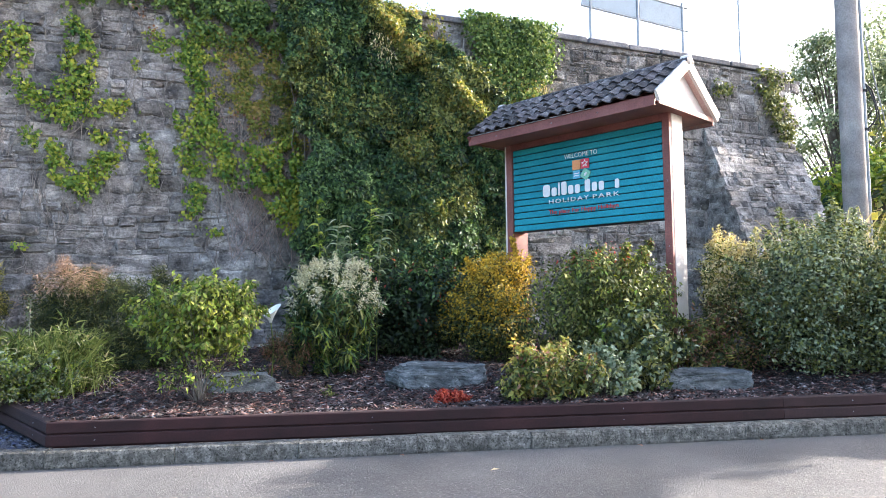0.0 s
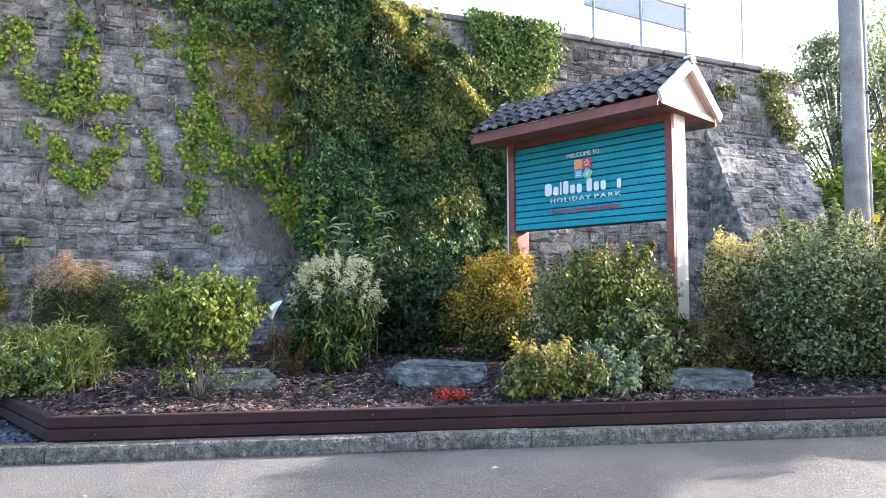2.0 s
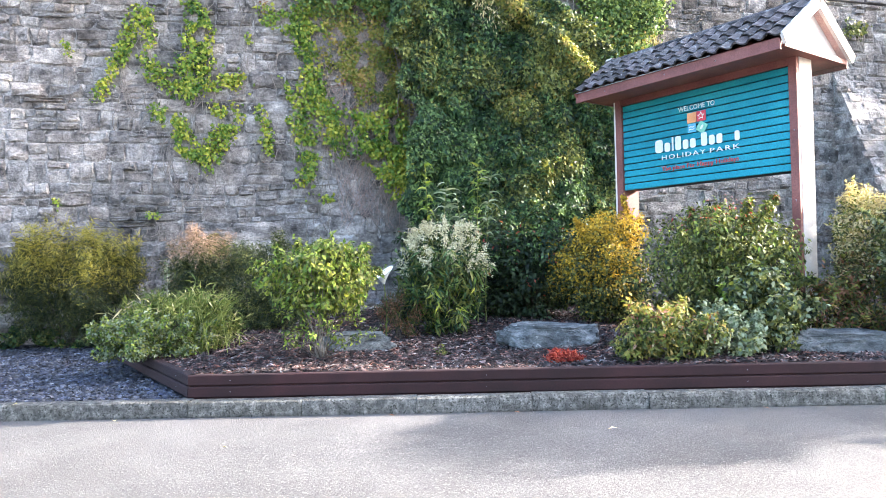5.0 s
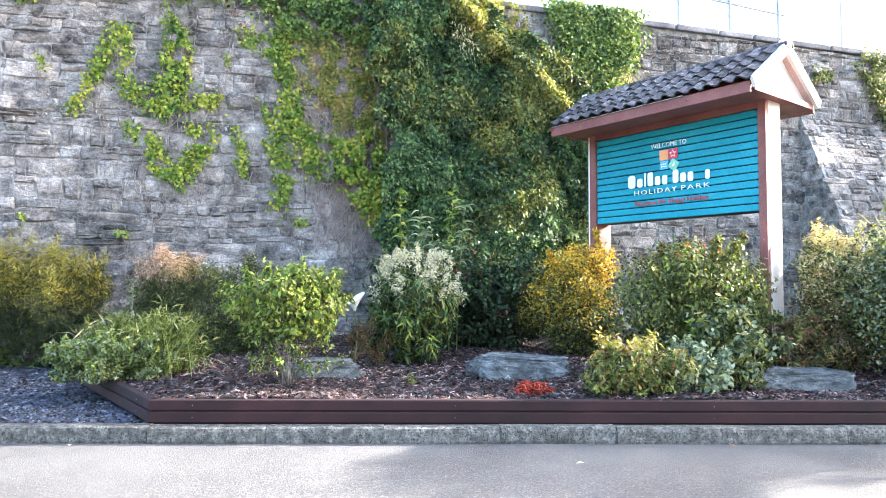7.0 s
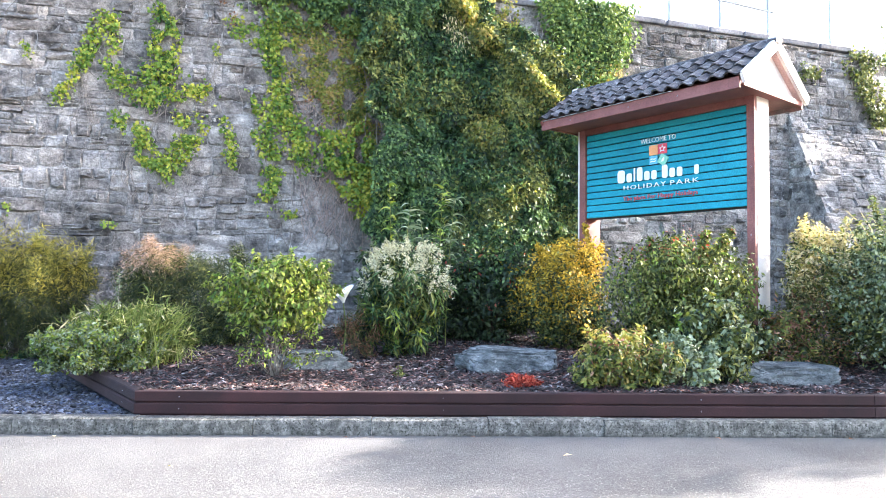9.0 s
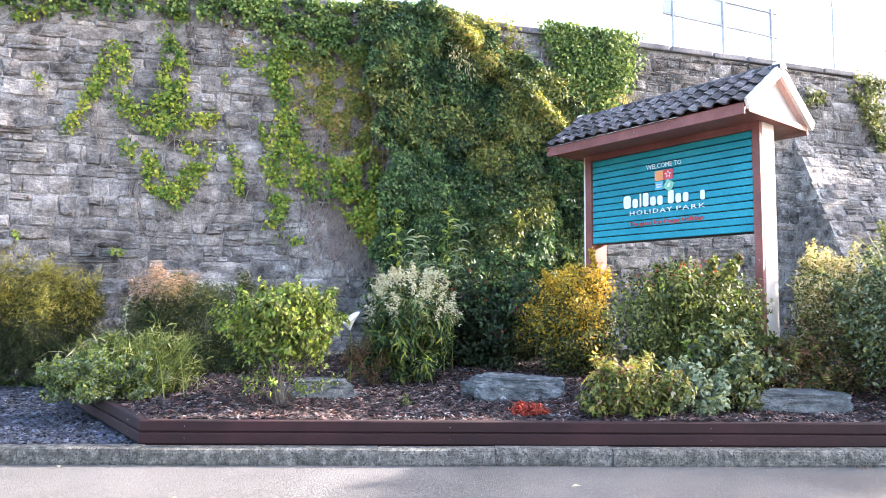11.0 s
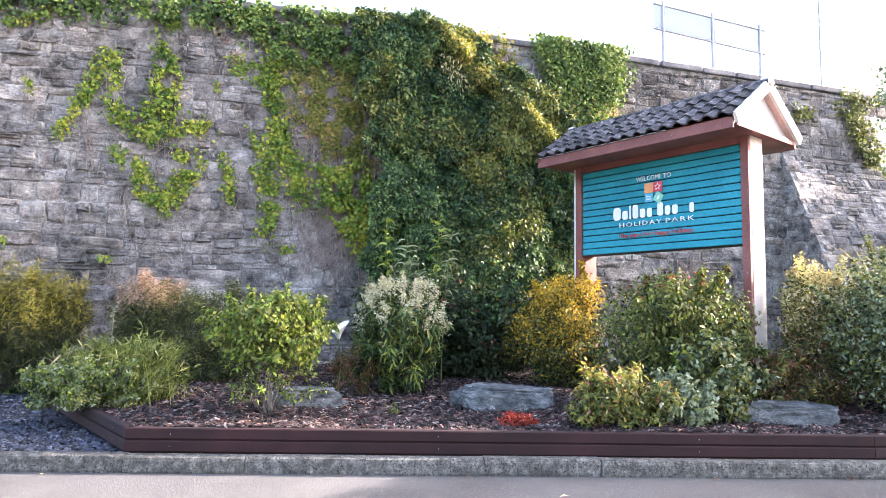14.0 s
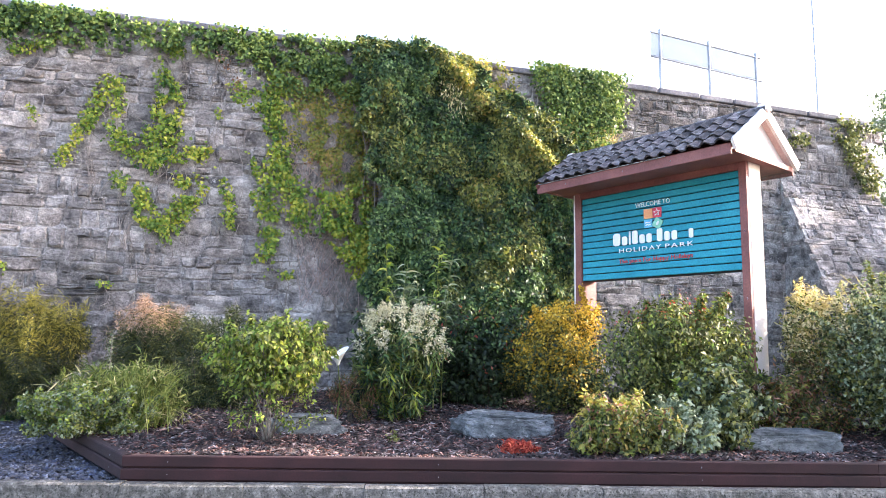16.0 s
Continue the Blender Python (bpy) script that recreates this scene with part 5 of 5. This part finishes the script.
v, f = tubes([(np.array([(1.35, 2.19, 0.97), (1.365, 2.175, 1.05)]), [0.006, 0.004])], 6)
child("spadix", tri_mesh("spadix", v, f, M_YELLOWTAG), calla, "yellow spadix")
shrub("dry_tuft", "tuft of dry brown twigs near a white flower", 1.5, 2.35, 0.22, 0.2, 0.33, 0.85, 0.07, 0.12, 1500, [(LEAF_RUSSET, 0.5, 0, 1.1, ""), (LEAF_OLIVE, 0.5, 0, 1.1, "")], 19, 8, (0, 0, 1.0), 0.7, category="plant", stems=8, stem_r=0.004)
shrub("scarlet_heather", "small scarlet-red heather mound in bark mulch", 3.12, 0.68, 0.17, 0.12, 0.23, 0.37, 0.034, 0.35, 2600, [(LEAF_SCARLET, 1.0, 0, 1.2, "")], 20, 34, (0, 0, 0.6), 0.8, category="plant", stems=4, stem_r=0.004)
shrub("seedling", "tiny green seedling in bark mulch", 2.0, 1.15, 0.07, 0.05, 0.3, 0.38, 0.035, 0.5, 60, [(LEAF_MID, 1.0, 0, 1.2, "")], 23, 4, category="plant", stems=0)


# ---- rocks ----
def rock(label, x, y, rx, ry, rz, turn, seed):
    bm = bmesh.new()
    bmesh.ops.create_icosphere(bm, subdivisions=5, radius=1)
    o = Vector((seed * 3.1, seed * 1.7, 0))
    r = random.Random(seed * 7)
    cuts = [(Vector((0.06, -0.05, 1)).normalized(), 0.62), (Vector((0.1, -1, 0.25)).normalized(), 0.66)]
    cuts += [(Vector((r.uniform(-1, 1), r.uniform(-1, 0.6), r.uniform(-0.1, 0.9))).normalized(), r.uniform(0.72, 0.95)) for _ in range(11)]
    for v in bm.verts:
        c = v.co.copy()
        p = Vector([math.copysign(abs(q) ** 0.7, q) for q in c]) * (0.95 + 0.16 * noise.noise(c * 1.5 + o))
        for n, d in cuts:
            over = p.dot(n) - d
            if over > 0:
                p -= n * over
        p *= 1 + 0.10 * noise.noise(Vector((c.x * 3.2, c.y * 3.2, c.z * 6)) + o) + 0.06 * abs(noise.noise(Vector((c.x * 7, c.y * 7, c.z * 12)) + o)) + 0.035 * noise.noise(c * 14 + o) + 0.015 * noise.noise(c * 30 + o)
        v.co = (p.x * rx * 0.96, p.y * ry, p.z * rz * 1.12)
    me = bpy.data.meshes.new("rock")
    bm.to_mesh(me)
    bm.free()
    me.materials.append(M_ROCK)
    ob = new("rock", me)
    ob.matrix_basis = pose(x, y, float(bed_z(x, y)) + rz * 0.42, 0, 0, turn)
    return tagged(ob, label, "rock", "rocks in the bed")


rock("flat blue-grey slab rock lying in bark mulch", 3.05, 1.5, 0.55, 0.3, 0.19, -4, 1)
rock("pale grey angular rock under a lime-green shrub", 1.13, 1.55, 0.46, 0.25, 0.16, 14, 2)
rock("long low grey rock beneath a large bush", 5.68, 1.05, 0.56, 0.28, 0.16, 2, 3)

# ---- above and beyond the wall ----
rail = empty("parapet_railing", 7.9, 7.3, 6.05, "grey steel railing with pale blue-grey panels on the wall top", "railing")


def top_pt(x, back=0.4):
    a = wall_turn(x)
    return np.array([x - math.sin(a) * back, wall_y(x) + math.cos(a) * back, 0.0])


RX = (7.01, 8.13, 9.26)


def rail_z(x, z):
    return z - 0.068 * (x - 6.81)


for x in RX:
    p = top_pt(x)
    v, f = tubes([(np.array([p + (0, 0, wall_top(x) + 0.05), p + (0, 0, rail_z(x, 7.48))]), [0.03, 0.03])], 8)
    child("post", tri_mesh("post", v, f, M_STEEL), rail)
for x0, x1 in ((6.81, 8.13), (8.13, 9.26)):
    for z in (6.88, 7.385):
        x2 = 9.39 if x1 == RX[2] else x1
        v, f = tubes([(np.array([top_pt(x0) + (0, 0, rail_z(x0, z)), top_pt(x2) + (0, 0, rail_z(x2, z))]), [0.022, 0.022])], 6)
        child("rail", tri_mesh("rail", v, f, M_STEEL), rail)
for x0, x1 in ((6.81, 6.98), (7.05, 8.09), (8.17, 9.22)):
    bm = bmesh.new()
    sheet = [bm.verts.new(Vector(top_pt(x, back) + (0, 0, rail_z(x, z)))) for back in (0.39, 0.41) for x, z in ((x0, 6.905), (x1, 6.905), (x1, 7.36), (x0, 7.36))]
    bm.faces.new(sheet[:4])
    bm.faces.new(sheet[7:3:-1])
    for q in range(4):
        bm.faces.new((sheet[q], sheet[4 + q], sheet[4 + (q + 1) % 4], sheet[(q + 1) % 4]))
    bmesh.ops.recalc_face_normals(bm, faces=bm.faces[:])
    part("panel", bm, M_PANEL, rail, "pale blue-grey infill panel")
mast = empty("thin_mast", 10.8, 8.55, 6.0, "thin pale steel mast behind the wall top", "mast")
p = top_pt(10.92, 0.5)
v, f = tubes([(np.array([p + (0, 0, 5.9), p + (0, 0, 9.0), p + (0, 0, 12.5)]), [0.022, 0.02, 0.016])], 8)
child("pole", tri_mesh("pole", v, f, M_STEEL), mast)

# utility pole
pole = empty("utility_pole", 9.8, 4.0, 0.2, "tall weathered timber utility pole with cable guard", "pole")
n = 12
v, f = tubes([(np.stack([np.linspace(9.80, 9.81, n), np.full(n, 4.0), np.linspace(0.1, 9.0, n)], 1), np.linspace(0.175, 0.15, n))], 18)
child("shaft", tri_mesh("shaft", v, f, M_POLE, True), pole)
v, f = tubes([(np.array([(9.98, 3.93, 0.2), (9.975, 3.93, 3.0), (9.97, 3.93, 6.2)]), [0.03, 0.03, 0.03])], 8)
child("cable_guard", tri_mesh("cable_guard", v, f, M_STEEL), pole, "pale steel cable guard")
for zc in (3.62, 4.22):
    part("bracket", box_bm(9.95, 10.02, 3.9, 3.97, zc, zc + 0.05, 0.01), M_BLACK, pole, "dark cable bracket")
for dx, dz in ((0.0, 0.0), (0.05, -0.12)):
    v, f = tubes([(np.array([(9.99, 3.91, 4.35), (10.02 + dx, 3.88, 4.25), (10.10 + dx, 3.86, 4.02 + dz), (10.12 + dx, 3.86, 3.82 + dz), (10.05, 3.88, 3.72), (10.0, 3.91, 3.65)]), [0.013] * 6)], 6)
    child("cable_loop", tri_mesh("cable_loop", v, f, M_BLACK), pole, "slack black cable")
part("tag", box_bm(9.9, 10.0, 3.8, 3.815, 2.25, 2.36, 0.003), M_YELLOWTAG, pole, "small yellow tag")
v, f = tubes([(np.array([(9.8, 4.0, 6.5), (12.0, 5.6, 3.0), (13.6, 6.8, 0.2)]), [0.012] * 3)], 6)
child("stay_wire", tri_mesh("stay_wire", v, f, M_STEEL), pole, "steel stay wire")


# ---- trees ----
def tree(label, x, y, height, crown_r, seed, leaf=0.22, count=12000, crown_low=0.3, mat=LEAF_MID):
    r = random.Random(seed)
    e = empty("tree", x, y, 0.1, label, "tree", "trees beyond the wall")
    n = 8
    t = np.linspace(0, 1, n)
    trunk = np.stack([x + 0.3 * np.sin(t * 2 + seed), y + 0.3 * np.cos(t * 2.5 + seed), 0.05 + height * 0.75 * t], 1)
    paths = [(trunk, np.linspace(height * 0.022, height * 0.007, n))]
    clumps = []
    for i in range(80):
        h = r.uniform(crown_low, 1.0)
        a = r.uniform(0, 2 * math.pi)
        w = crown_r * math.sqrt(max(0.05, 1 - ((h - crown_low) / (1 - crown_low) * 1.7 - 0.75) ** 2)) * r.uniform(0.25, 1.0)
        c = np.array([x + w * math.cos(a), y + w * math.sin(a), height * h * 0.95])
        clumps.append((c, crown_r * r.uniform(0.16, 0.34)))
        s = np.array([np.interp(max(0.15, h - 0.25), t, trunk[:, k]) for k in range(3)])
        paths.append((np.array([s, s * 0.5 + c * 0.5 + (0, 0, 0.25), c]), np.array([height * 0.005, height * 0.003, height * 0.0015])))
    v, f = tubes(paths, 6)
    child("trunk", tri_mesh("trunk", v, f, M_WOOD, True), e, "brown trunk and limbs")
    i = rng.integers(0, len(clumps), count)
    C, R = np.array([c for c, _ in clumps])[i], np.array([q for _, q in clumps])[i][:, None]
    D = unit(rng.normal(0, 1, (count, 3)))
    P = C + D * R * rng.random((count, 1)) ** 0.45 * np.array([1.15, 1.15, 0.75])
    child("crown", leaves("crown", P, D + np.array([0, 0, 0.5]), leaf, 0.6, mat, (0, 0, -0.4), 1.0), e, "loose crown of green leaves")
    return e


tree("broad green tree beyond the end of the wall", 19.5, 16.5, 10.8, 3.0, 3, 0.11, 44000, 0.1, LEAF_GREY)
tree("tall green tree beside the utility pole", 24.5, 18.0, 13.0, 4.0, 5, 0.14, 36000, 0.08, LEAF_GREY)
tree("green tree behind dark green cladding", 17.8, 13.2, 5.6, 2.2, 8, 0.2, 7000, 0.05, LEAF_LIME)
tree("roadside tree past the planting bed", 17.5, 7.9, 6.9, 3.3, 11, 0.16, 20000, 0.2)

tree("dense roadside bush shading the road beside the bed", 11.9, 1.85, 4.2, 1.15, 14, 0.12, 13000, 0.12)

shed = empty("green_building", 20.0, 13.0, 0.1, "low dark green clad building beyond the utility pole", "building")
m = pose(19.2, 12.2, 0.09, 0, 0, 40)
part("wall", box_bm(0, 6, 0, 4, 0, 4.4, 0.02), M_SHEDGREEN, shed, "", m)
part("roof", box_bm(-0.15, 6.15, -0.15, 4.15, 4.4, 4.55, 0.02), M_SHEDGREEN, shed, "dark green flat roof edge", m)
for i in range(12):
    part("batten", box_bm(0.25 + i * 0.48, 0.3 + i * 0.48, -0.03, 0.0, 0.05, 4.38, 0.005), M_SHEDGREEN, shed, "", m)

# ---- litter on the road ----
for x, y, a, c in ((3.2, -0.62, 20, LEAF_STRAW), (4.52, -0.05, 80, LEAF_RUSSET), (1.62, -0.06, 130, LEAF_RUSSET), (-0.55, -0.08, 10, LEAF_STRAW), (0.6, -0.9, 200, LEAF_STRAW), (2.6, -0.05, 40, LEAF_RUSSET), (-1.4, 0.05, 60, LEAF_STRAW), (5.6, -0.07, 10, LEAF_RUSSET)):
    z = 0.135 if y > 0 else 0.012
    me = leaves("fallen_leaf", np.array([[0.0, 0.0, 0.0]]), np.array([[0.0, 0.0, 3.0]]), 0.06, 0.5, c)
    ob = new("fallen_leaf", me)
    ob.matrix_basis = pose(x, y, z, 0, 0, a)
    tagged(ob, "small dry fallen leaf lying by the kerb", "leaf", "fallen leaves")

# ---- stones of the retaining wall ----
lay(stone_list, on_wall, wall, lambda s, z: -3.9 < WALL_X0 + s < 0.9 and 0.9 < z < 4.6, 290, random.Random(8))
